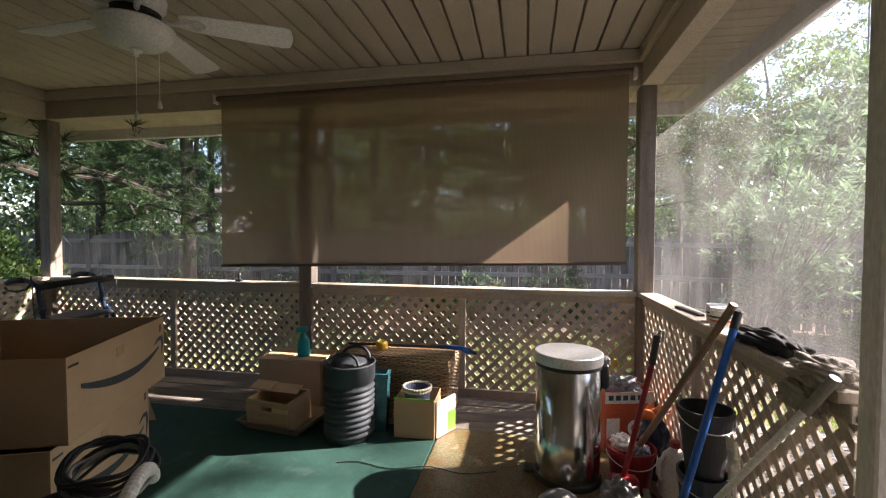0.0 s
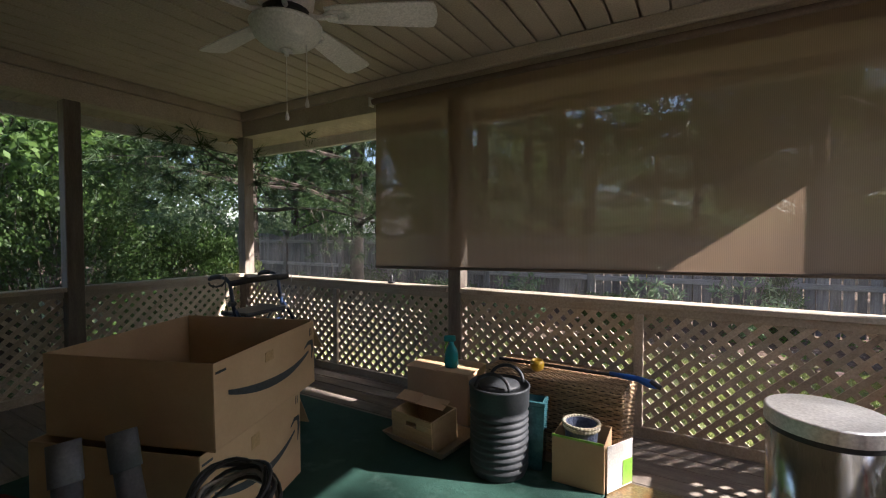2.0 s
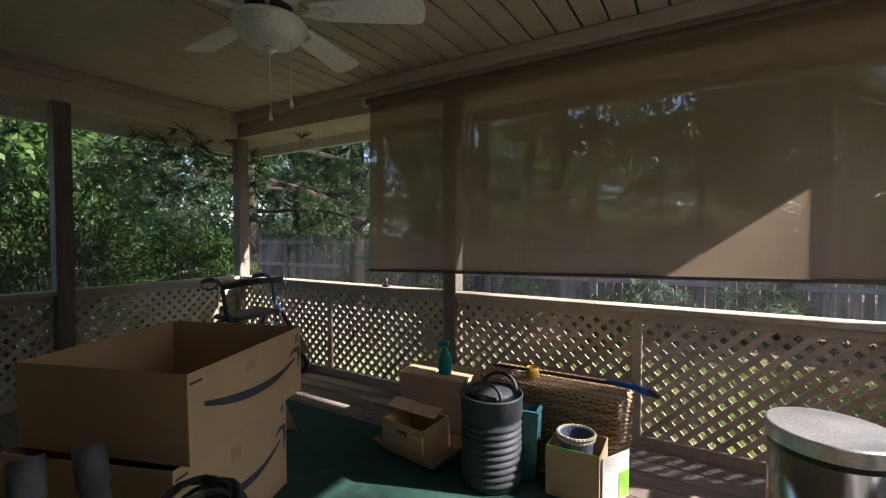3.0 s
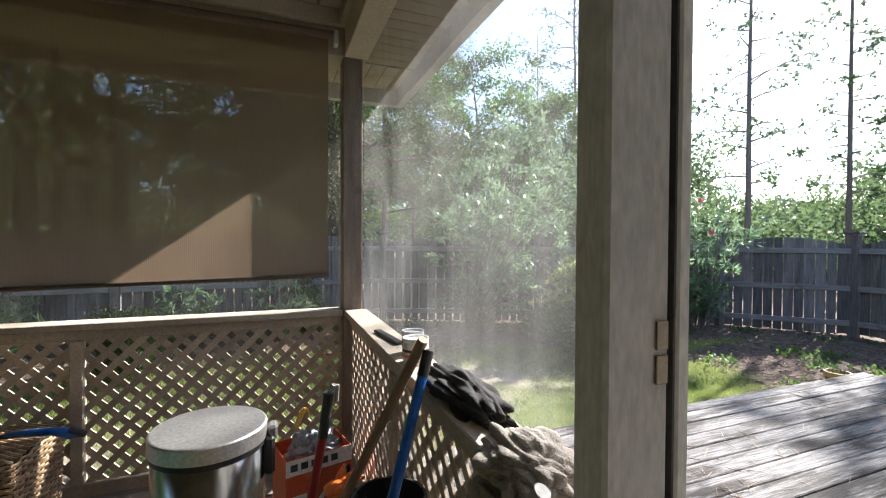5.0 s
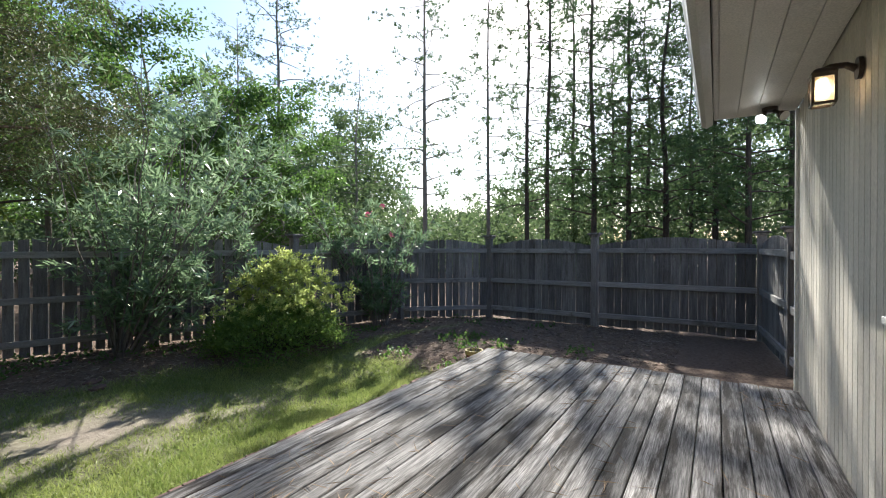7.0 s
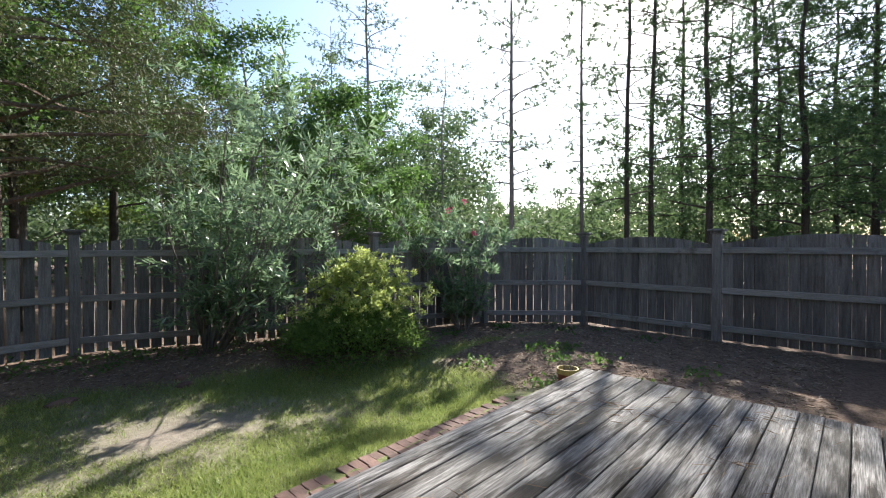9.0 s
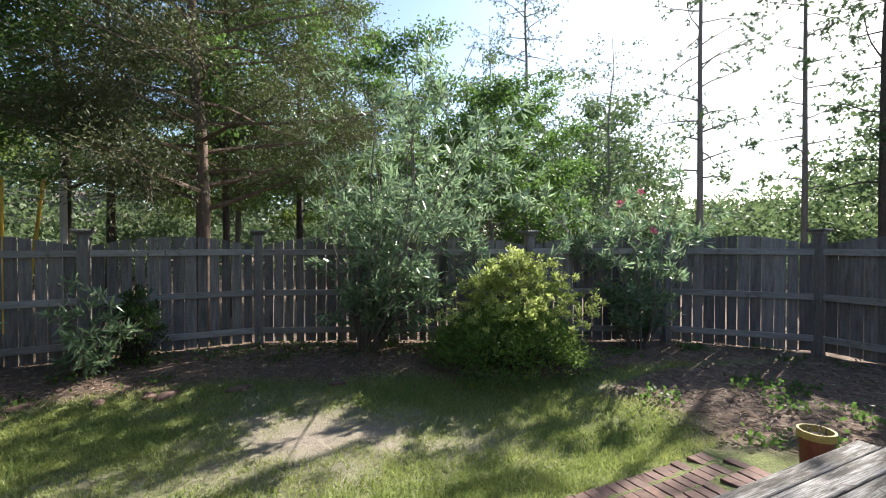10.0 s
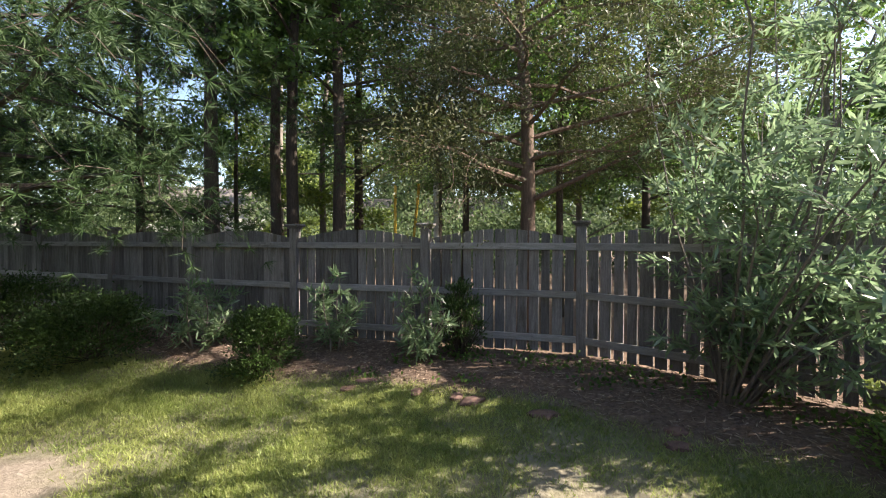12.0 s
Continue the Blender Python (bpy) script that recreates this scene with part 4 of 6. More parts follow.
low = thing("low_carton", "closed brown cardboard carton against the lattice", "box", (-1.80, 3.18, -0.016), 3)
part("body", box(-0.24, 0.26, -0.15, 0.17, 0, 0.355, 0.004), CARDBOARD, low)
part("flap", box(-0.25, -0.01, -0.16, 0.165, 0.357, 0.362, 0.001), CARDBOARD, low)
part("flap", box(0.01, 0.27, -0.155, 0.17, 0.357, 0.362, 0.001), CARDBOARD, low)
sp = thing("spray_bottle", "teal spray bottle with a lime green trigger", "spray bottle", (-1.72, 3.14, 0.348), 30)
part("body", lathe([(0, 0), (0.045, 0), (0.05, 0.02), (0.05, 0.09), (0.042, 0.13), (0.018, 0.17), (0.016, 0.19), (0, 0.19)], 20, None, 1, 0.7), TEAL, sp, smooth=True)
head = part("spray_head", box(-0.055, 0.03, -0.014, 0.014, 0.19, 0.235, 0.008), TEAL, sp)
part("trigger", tube([(-0.03, 0, 0.19), (-0.05, 0, 0.15), (-0.04, 0, 0.11), (-0.055, 0, 0.03)], [0.009, 0.008, 0.007, 0.004], 6), LIME, head, "lime green trigger")


# wicker chest: weavers wound in and out of stakes
def weave(bm, loop, z, r, amp, phase, up=True):
    """One weaver round a closed line of plan points."""
    pts = []
    for i, (x, y, nx, ny) in enumerate(loop):
        a = amp * (1 if (i // 2 + phase) % 2 else -1)
        pts.append((x + nx * a, y + ny * a, z))
    pts.append(pts[0])
    tube(pts, r, 5, bm, caps=False)


def plan(w, d, step=0.018):
    """Points with outward normals round a rectangle."""
    out = []
    for (x0, y0), (x1, y1), n in (((-w, -d), (w, -d), (0, -1)), ((w, -d), (w, d), (1, 0)), ((w, d), (-w, d), (0, 1)), ((-w, d), (-w, -d), (-1, 0))):
        k = int(math.hypot(x1 - x0, y1 - y0) / step)
        out += [(x0 + (x1 - x0) * i / k, y0 + (y1 - y0) * i / k, *n) for i in range(k)]
    return out


chest = thing("wicker_chest", "brown woven wicker chest with a worn lid", "wicker chest", (-0.93, 3.17, -0.016), -3)
bm = bmesh.new()
for i in range(27):
    weave(bm, plan(0.40 + 0.0007 * i, 0.19), 0.012 + i * 0.0132, 0.0062, 0.005, i)
tagged(part("woven_body", bm, WICKER, chest), kind="stuff")
# solid black block behind the weave; the lid holds another
part("lining", box(-0.393, 0.393, -0.182, 0.182, 0.002, 0.35), BLACK_CLOTH, chest)
bm = bmesh.new()
for i in range(6):
    weave(bm, plan(0.425, 0.205), 0.372 + i * 0.0132, 0.0065, 0.005, i)
for i in range(30):
    y = -0.20 + i * 0.0138
    tube([(-0.425 + 0.85 * k / 40, y, 0.452 + 0.004 * (1 if (k + i) % 2 else -1) + 0.012 * math.sin(math.pi * i / 29)) for k in range(41)], 0.0066, 5, bm, caps=False)
lid = tagged(part("woven_lid", bm, WICKER, chest), kind="stuff")
part("lid_lining", box(-0.415, 0.415, -0.195, 0.195, 0.374, 0.444), BLACK_CLOTH, lid)
cup = thing("yellow_cup", "small yellow ridged cup on the wicker chest", "cup", (-1.045, 3.06, 0.455))
part("body", lathe([(0, 0), (0.03, 0), (0.042, 0.018), (0.044, 0.045), (0.036, 0.066), (0.032, 0.066), (0.038, 0.04), (0, 0.012)], 20), YELLOW, cup, smooth=True)
tool = thing("long_tool", "long black and blue handled tool on the wicker chest", "tool", (0, 0, 0))
part("shaft", tube([(-1.34, 3.14, 0.47), (-0.50, 3.12, 0.482)], 0.011, 10), BLACK_PLASTIC, tool)
part("grip", tube([(-0.62, 3.125, 0.485), (-0.46, 3.12, 0.48), (-0.40, 3.12, 0.462), (-0.36, 3.12, 0.45)], [0.013, 0.018, 0.024, 0.012], 10), BLUE, tool, "blue rubber grip", smooth=True)
part("end_cap", tube([(-0.40, 3.12, 0.475), (-0.34, 3.12, 0.448)], [0.022, 0.014], 10), BLACK_PLASTIC, tool)

# square teal vase, woven pot in a small carton
vase = thing("square_vase", "tall square teal glazed vase", "vase", (-0.955, 2.76, 0.003), 8)
bm = bmesh.new()
o = [bm.verts.new((sx * w, sy * w, z)) for w, z in ((0.05, 0), (0.062, 0.36), (0.066, 0.365), (0.066, 0.385), (0.05, 0.387), (0.045, 0.30)) for sx, sy in ((-1, -1), (1, -1), (1, 1), (-1, 1))]
for l in range(5):
    for i in range(4):
        j = (i + 1) % 4
        bm.faces.new((o[4 * l + i], o[4 * l + j], o[4 * l + 4 + j], o[4 * l + 4 + i]))
bm.faces.new(o[:4][::-1]); bm.faces.new(o[20:])
part("body", bm, TEAL_GLAZE, vase)
carton("small_carton", "small brown open carton with a green inside", (-0.825, 2.655, 0.003), 2, 0.265, 0.26, 0.245)
gl = thing("green_lining", "bright green paper edge of a small carton", "paper", (-0.825, 2.655, 0.247), 2)
part("strip", box(0.0, 0.26, 0.0, 0.004, 0, 0.012), LIME, gl)
fl = thing("carton_flap", "open white and green carton flap", "cardboard", (-0.548, 2.68, 0.003), 62)
part("sheet", box(0, 0.20, 0, 0.005, 0, 0.24, 0.001), WHITE_PLASTIC, fl)
part("stripe", box(0.12, 0.198, -0.002, -0.0005, 0.01, 0.14), LIME, fl)
pot = thing("woven_pot", "blue woven flower pot with a cream rope rim", "pot", (-0.70, 2.775, 0.009))
part("body", lathe([(0, 0), (0.07, 0), (0.088, 0.29), (0.078, 0.29), (0.06, 0.05), (0, 0.05)], 26), BLUE_WEAVE, pot)
part("inner_glaze", lathe([(0.079, 0.288), (0.062, 0.056), (0, 0.056)], 26), TEAL_GLAZE, pot, smooth=True)
for z, r in ((0.272, 0.088), (0.292, 0.092)):        # two rope-like rings round the rim
    pts = [((r + 0.003 * math.sin(i * math.pi)) * math.cos(2 * math.pi * i / 60), r * math.sin(2 * math.pi * i / 60), z) for i in range(61)]
    part("rope_rim", tube(pts, [0.0105 if i % 2 else 0.0075 for i in range(61)], 7, caps=False), CREAM, pot)

# steel pedal can
can = thing("pedal_can", "tall round brushed steel pedal waste bin", "waste bin", (0.235, 2.42, -0.004), 0)
part("base_ring", lathe([(0, 0), (0.178, 0), (0.18, 0.006), (0.18, 0.03), (0.174, 0.034), (0, 0.034)], 40), BLACK_PLASTIC, can, smooth=True)
part("body", lathe([(0.172, 0.034), (0.1725, 0.615), (0.168, 0.617)], 64), STEEL, can, smooth=True)
part("collar", lathe([(0.168, 0.612), (0.175, 0.614), (0.175, 0.632), (0.168, 0.634)], 48), BLACK_PLASTIC, can)
part("lid", lathe([(0.176, 0.632), (0.180, 0.634), (0.180, 0.682), (0.177, 0.686), (0.172, 0.688), (0, 0.691)], 72), STEEL_LID, can, "flat steel lid")
part("hinge_housing", box(0.168, 0.205, -0.045, 0.045, 0.50, 0.635, 0.01), BLACK_PLASTIC, can)
part("hinge_cover", box(0.183, 0.214, -0.03, 0.03, 0.62, 0.665, 0.008), GREY_PLASTIC, can)
part("pedal", box(-0.235, -0.168, -0.04, 0.04, 0.012, 0.03, 0.006), BLACK_PLASTIC, can)


# rail things and the clutter by the east lattice
def heap(name, label, cat, at, size, material, seed, turn=0, rough=0.5, tip=(0, 0)):
    """A crumpled lump of cloth."""
    root = thing(name, label, cat, at, turn, tip=tip)
    bm = bmesh.new()
    bmesh.ops.create_icosphere(bm, subdivisions=5, radius=1)
    for v in bm.verts:
        p = v.co.copy()
        n = noise.fractal(p * 1.7 + Vector((seed, 0, 0)), 1.0, 2.0, 4)
        fold = abs(noise.noise(Vector((p.x * 3.2 + seed, p.y * 1.2, p.z * 2.0)))) ** 0.6
        s = 1 + rough * (0.35 * n + 0.55 * (fold - 0.45))
        v.co = Vector((p.x * size[0] * s, p.y * size[1] * s, max(p.z * size[2] * s, -size[2] * 0.35) + size[2] * 0.35))
    part("fold", bm, material, root, smooth=True)
    return root


def tin(at, r, h, label):
    t = thing("paint_tin", label, "tin", at, group="tins on the rail")
    part("body", lathe([(0, 0), (r, 0), (r, h - 0.004), (r * 1.04, h - 0.002), (r * 1.04, h + 0.002), (r * 0.9, h), (r * 0.88, h - 0.006), (0, h - 0.006)], 28), ALUMINIUM, t)
    part("paper_label", lathe([(r + 0.0006, h * 0.12), (r + 0.0006, h * 0.86)], 28), WHITE_PLASTIC, t, "white paper label")
    for z in (0.3, 0.5):
        part("printed_band", lathe([(r + 0.0012, h * z), (r + 0.0012, h * (z + 0.1))], 28), PRINT if z > 0.4 else RED_ORANGE, t)


tin((0.93, 2.345, 0.885), 0.041, 0.085, "small opened paint tin with a worn label")
tin((0.90, 2.215, 0.885), 0.045, 0.088, "small paint tin with a white label")
tray_r = thing("rail_strip", "dark flat strip of plastic lying on the rail", "strip", (0.90, 2.62, 0.885), 96)
part("strip", box(-0.14, 0.14, -0.018, 0.018, 0, 0.014, 0.004), BLACK_PLASTIC, tray_r)
heap("black_jacket", "crumpled black jacket lying on the rail", "jacket", (0.91, 1.83, 0.88), (0.07, 0.21, 0.05), BLACK_CLOTH, 3.3, 3, 0.75)
heap("beige_towel", "crumpled grey-beige towel draped on the rail", "towel", (0.885, 1.47, 0.87), (0.08, 0.115, 0.055), BEIGE_CLOTH, 7.1, 8, 0.8)
heap("beige_towel", "grey-beige towel end hanging inside the rail", "towel", (0.818, 1.47, 0.79), (0.030, 0.09, 0.065), BEIGE_CLOTH, 9.7, 4, 0.7)

red = thing("red_broom", "red-handled broom with a black grip standing by the bin", "broom", (0, 0, 0))
part("handle", tube([(0.49, 2.24, 0.12), (0.578, 2.11, 0.74)], 0.013, 12), RED, red)
part("grip", tube([(0.575, 2.113, 0.72), (0.59, 2.09, 0.86)], 0.015, 12), BLACK_PLASTIC, red, "black rubber grip")
part("hang_loop", tube([(0.588, 2.09, 0.85), (0.60, 2.08, 0.885), (0.615, 2.085, 0.88), (0.612, 2.09, 0.83)], 0.006, 6), GREY_PLASTIC, red)
part("brush_head", box(0.42, 0.56, 2.20, 2.28, -0.003, 0.12, 0.02), RED, red)
brown = thing("wooden_pole", "worn brown wooden pole leaning on the rail", "pole", (0, 0, 0))
part("shaft", tube([(0.53, 2.50, 0.0), (0.68, 2.22, 0.5), (0.835, 1.94, 1.03)], [0.015, 0.0155, 0.016], 10), POLE_WOOD, brown)
bl = thing("blue_pole", "bright blue pole leaning on the rail", "pole", (0, 0, 0))
part("shaft", tube([(0.475, 1.66, 0.0), (0.83, 1.915, 0.955)], 0.0145, 12), BLUE, bl)
part("end_cap", tube([(0.822, 1.909, 0.935), (0.845, 1.926, 1.0)], 0.016, 12), BLACK_PLASTIC, bl)
al = thing("aluminium_pole", "bare aluminium pole with a teal collar leaning by the door", "pole", (0, 0, 0))
part("shaft", tube([(0.60, 1.90, 0.02), (0.815, 1.375, 0.86)], 0.0115, 14), ALUMINIUM, al)
part("collar", tube([(0.645, 1.79, 0.196), (0.668, 1.735, 0.285)], 0.0155, 14), TEAL, al, "teal plastic collar")
part("grip", tube([(0.80, 1.41, 0.80), (0.832, 1.345, 0.92)], 0.0145, 12), GREY_PLASTIC, al)
stick = thing("wooden_stick", "flat wooden stick leaning on the lattice", "stick", (0, 0, 0))
part("shaft", tube([(0.62, 2.05, 0.0), (0.84, 1.55, 0.42)], 0.014, 6), POLE_WOOD, stick)


def bucket(label, at, r0, r1, h, material, name="bucket"):
    b = thing(name, label, "bucket", at, group="")
    part("body", lathe([(0, 0), (r0, 0), (r1, h - 0.02), (r1 * 1.06, h - 0.02), (r1 * 1.06, h), (r1 * 0.97, h), (r0 * 0.95, 0.02), (0, 0.015)], 30), material, b, smooth=False)
    part("wire_handle", tube([(r1 * 1.07 * math.cos(math.pi * i / 12), -r1 * 1.09 * math.sin(math.pi * i / 12), h - 0.03 - 0.04 * math.sin(math.pi * i / 12)) for i in range(13)], 0.003, 5), ALUMINIUM, b)
    return b


bucket("black plastic bucket under another", (0.735, 1.95, -0.004), 0.065, 0.092, 0.33, BLACK_PLASTIC)
bucket("black plastic bucket stacked in another", (0.737, 1.94, 0.30), 0.066, 0.1, 0.30, BLACK_PLASTIC)
bucket("low red tub full of cleaning things", (0.56, 2.41, -0.004), 0.095, 0.118, 0.20, RED, "red_tub")
carton_p = thing("printed_carton", "red-orange and white printed carton full of bags", "box", (0.60, 2.86, -0.004), 14)
for nm, a in (("front_wall", (-0.15, 0.15, -0.11, -0.105)), ("back_wall", (-0.15, 0.15, 0.105, 0.11)), ("side_wall", (-0.15, -0.145, -0.104, 0.104)), ("side_wall", (0.145, 0.15, -0.104, 0.104))):
    part(nm, box(*a, 0, 0.37, 0.001), RED_ORANGE, carton_p)
part("bottom", box(-0.144, 0.144, -0.104, 0.104, 0, 0.005), CARDBOARD, carton_p)
part("printed_top_band", box(-0.1495, 0.1495, -0.1125, -0.1105, 0.30, 0.368), WHITE_PLASTIC, carton_p, "white printed band")
part("printed_disc", tube([(0.04, -0.1115, 0.15), (0.04, -0.1135, 0.15)], 0.05, 20), WHITE_PLASTIC, carton_p)
part("printed_disc", tube([(0.04, -0.1140, 0.15), (0.04, -0.1150, 0.15)], 0.03, 20), RED_ORANGE, carton_p)
part("printed_block", box(-0.14, -0.06, -0.1135, -0.1115, 0.02, 0.21), WHITE_PLASTIC, carton_p)
for i in range(5):
    part("printed_line", box(-0.13 + 0.045 * i, -0.10 + 0.045 * i, -0.114, -0.1128, 0.32, 0.35), PRINT, carton_p)
heap("plastic_bags", "crumpled grey and blue patterned bags in a carton", "bag", (0.61, 2.87, 0.31), (0.115, 0.085, 0.085), GREY_CLOTH, 2.2, 0, 0.9)
hook = thing("yellow_loop", "small loop of yellow cord on the carton", "cord", (0.56, 2.90, 0.42))
part("loop", tube([(0.03 * math.cos(a / 10 * math.pi), 0.01, 0.05 + 0.045 * math.sin(a / 10 * math.pi * 1.4)) for a in range(18)], 0.006, 6), YELLOW, hook)
brush = thing("orange_brush", "bright orange rubber glove on a dark bag", "glove", (0.66, 2.50, 0.32), 30)
for i in range(5):
    part("finger", tube([(0, 0, 0), (0.05, -0.03 + 0.018 * i, 0.03), (0.10, -0.06 + 0.032 * i, 0.045)], [0.016, 0.012, 0.008], 8), ORANGE, brush, smooth=True)
part("palm", lathe([(0, 0.0), (0.04, 0.0), (0.045, 0.02), (0.03, 0.035), (0, 0.04)], 14), ORANGE, brush, smooth=True)
jug = thing("plastic_jug", "off-white plastic jug with a red cap", "jug", (0.73, 2.27, 0.03), 20)
part("body", lathe([(0, 0), (0.068, 0), (0.072, 0.012), (0.072, 0.15), (0.055, 0.20), (0.024, 0.235), (0.022, 0.25), (0, 0.25)], 20), WHITE_PLASTIC, jug, smooth=True)
part("cap", lathe([(0, 0.245), (0.026, 0.245), (0.026, 0.272), (0, 0.274)], 16), RED, jug, "red screw cap")
part("handle", tube([(-0.05, 0, 0.20), (-0.085, 0, 0.18), (-0.09, 0, 0.12), (-0.07, 0, 0.09)], 0.011, 8), WHITE_PLASTIC, jug, smooth=True)
base = thing("wooden_block", "rough wooden block under a jug", "block", (0.73, 2.27, -0.004), 12)
part("block", box(-0.09, 0.09, -0.08, 0.08, 0, 0.034, 0.004), POLE_WOOD, base)
for at, sz, m, sd, lab in (((0.53, 2.44, 0.17), (0.07, 0.06, 0.05), WHITE_PLASTIC, 1.2, "crumpled white rag in the red tub"), ((0.60, 2.38, 0.17), (0.05, 0.05, 0.04), GREY_CLOTH, 4.4, "crumpled patterned rag in the red tub"),
                           ((0.45, 2.12, -0.004), (0.10, 0.09, 0.12), GREY_PLASTIC, 6.0, "crumpled grey sack on the floor"), ((0.72, 2.56, -0.004), (0.09, 0.11, 0.26), NAVY_CLOTH, 8.4, "crumpled dark blue bag on the floor"),
                           ((0.70, 1.66, -0.004), (0.07, 0.08, 0.10), GREEN, 5.5, "crumpled green plastic bag on the floor")):
    heap("rag", lab, "rag", at, sz, m, sd, 0, 0.6)
dome = thing("grey_dome", "smooth grey plastic dome on the floor", "cover", (0.17, 2.05, -0.004))
part("shell", lathe([(0.115, 0), (0.118, 0.01), (0.105, 0.06), (0.07, 0.095), (0.03, 0.11), (0, 0.112)], 28), GREY_PLASTIC, dome, smooth=True)
for x, y, a, lab in ((0.52, 1.72, 30, "olive plastic dustpan standing on edge"), (0.62, 1.68, 65, "olive plastic tray standing on edge")):
    dp = thing("dustpan", lab, "dustpan", (x, y, 0.0), a, tip=(-18, 0))
    part("pan", box(-0.10, 0.10, -0.012, 0.0, 0, 0.22, 0.004), OLIVE_TRAY, dp)
    for s in (-1, 1):
        part("side", box(min(s * 0.10, s * 0.088), max(s * 0.10, s * 0.088), -0.06, -0.013, 0.0, 0.20, 0.003), OLIVE_TRAY, dp)
    part("handle", tube([(0, -0.01, 0.22), (0, -0.01, 0.32)], 0.013, 8), OLIVE_TRAY, dp)
gt = thing("green_pot", "small green ribbed plastic cap on the floor", "cap", (0.74, 1.76, 0.0))
part("cap", lathe([(0, 0.1), (0.03, 0.1), (0.034, 0.12), (0.034, 0.14), (0.02, 0.15), (0, 0.15)], 18), GREEN, gt)
part("bottle", lathe([(0, 0), (0.045, 0), (0.05, 0.03), (0.045, 0.07), (0.025, 0.10), (0, 0.10)], 18), WHITE_PLASTIC, gt, "white plastic bottle", smooth=True)
trowel = thing("glove", "cream knitted work glove hung on a thin rod", "glove", (0.76, 1.74, 0.40), 0)
part("rod", tube([(0.0, 0.0, -0.385), (0.02, 0.03, 0.02)], 0.006, 6), ALUMINIUM, trowel)
bm = lathe([(0, 0.12), (0.03, 0.11), (0.035, 0.06), (0.026, 0.0), (0, 0.0)], 12, None, 0.5, 1.0)
part("palm", bm, CREAM, trowel, smooth=True)
for i in range(4):
    part("finger", tube([(0, -0.025 + 0.017 * i, 0.10), (-0.01, -0.03 + 0.02 * i, 0.16)], [0.011, 0.008], 8), CREAM, trowel, smooth=True)
cord = thing("floor_cord", "thin brown cord lying across the carpet", "cord", (0, 0, 0))
part("cord", tube([(-1.05 + 0.06 * i, 2.28 + 0.025 * math.sin(i * 0.9) + 0.004 * i, 0.006) for i in range(16)], 0.003, 5), BLACK_PLASTIC, cord)


# ---- trees and shrubs ----
def leaves(name, at, along, length, width, material, parent, kind="", needle=False):
    """Leaves as small four-cornered blades (needles: three-cornered), from places, directions, lengths and widths."""
    at, along = np.asarray(at, float), np.asarray(along, float)
    n = len(at)
    along = along / (np.linalg.norm(along, axis=1, keepdims=True) + 1e-9)
    r = np.random.normal(size=(n, 3))
    side = np.cross(along, r)
    side /= np.linalg.norm(side, axis=1, keepdims=True) + 1e-9
    length, width = np.broadcast_to(length, n)[:, None], np.broadcast_to(width, n)[:, None]
    mid = at + along * length * 0.5
    if needle:
        v = np.stack([at - side * width * 0.5, at + side * width * 0.5, at + along * length], 1).reshape(-1, 3)
        ob = raw(name, v, np.arange(3 * n).reshape(n, 3), material, parent)
        return tagged(ob, kind=kind) if kind else ob
    v = np.stack([at, mid + side * width * 0.5, at + along * length, mid - side * width * 0.5], 1).reshape(-1, 3)
    ob = raw(name, v, np.arange(4 * n).reshape(n, 4), material, parent)
    if kind:
        tagged(ob, kind=kind)
    return ob


def limb(rnd, p, d, length, droop=0.0, steps=5, wander=0.25):
    """A wandering line of points from p along d."""
    pts, d = [Vector(p)], Vector(d).normalized()
    for i in range(steps):
        d = (d + Vector((rnd.gauss(0, wander), rnd.gauss(0, wander), rnd.gauss(0, wander * 0.6) + droop / steps))).normalized()
        pts.append(pts[-1] + d * (length / steps))
    return pts


def along_line(pts, f):
    f = min(max(f, 0), 0.9999) * (len(pts) - 1)
    i = int(f)
    return pts[i].lerp(pts[i + 1], f - i)


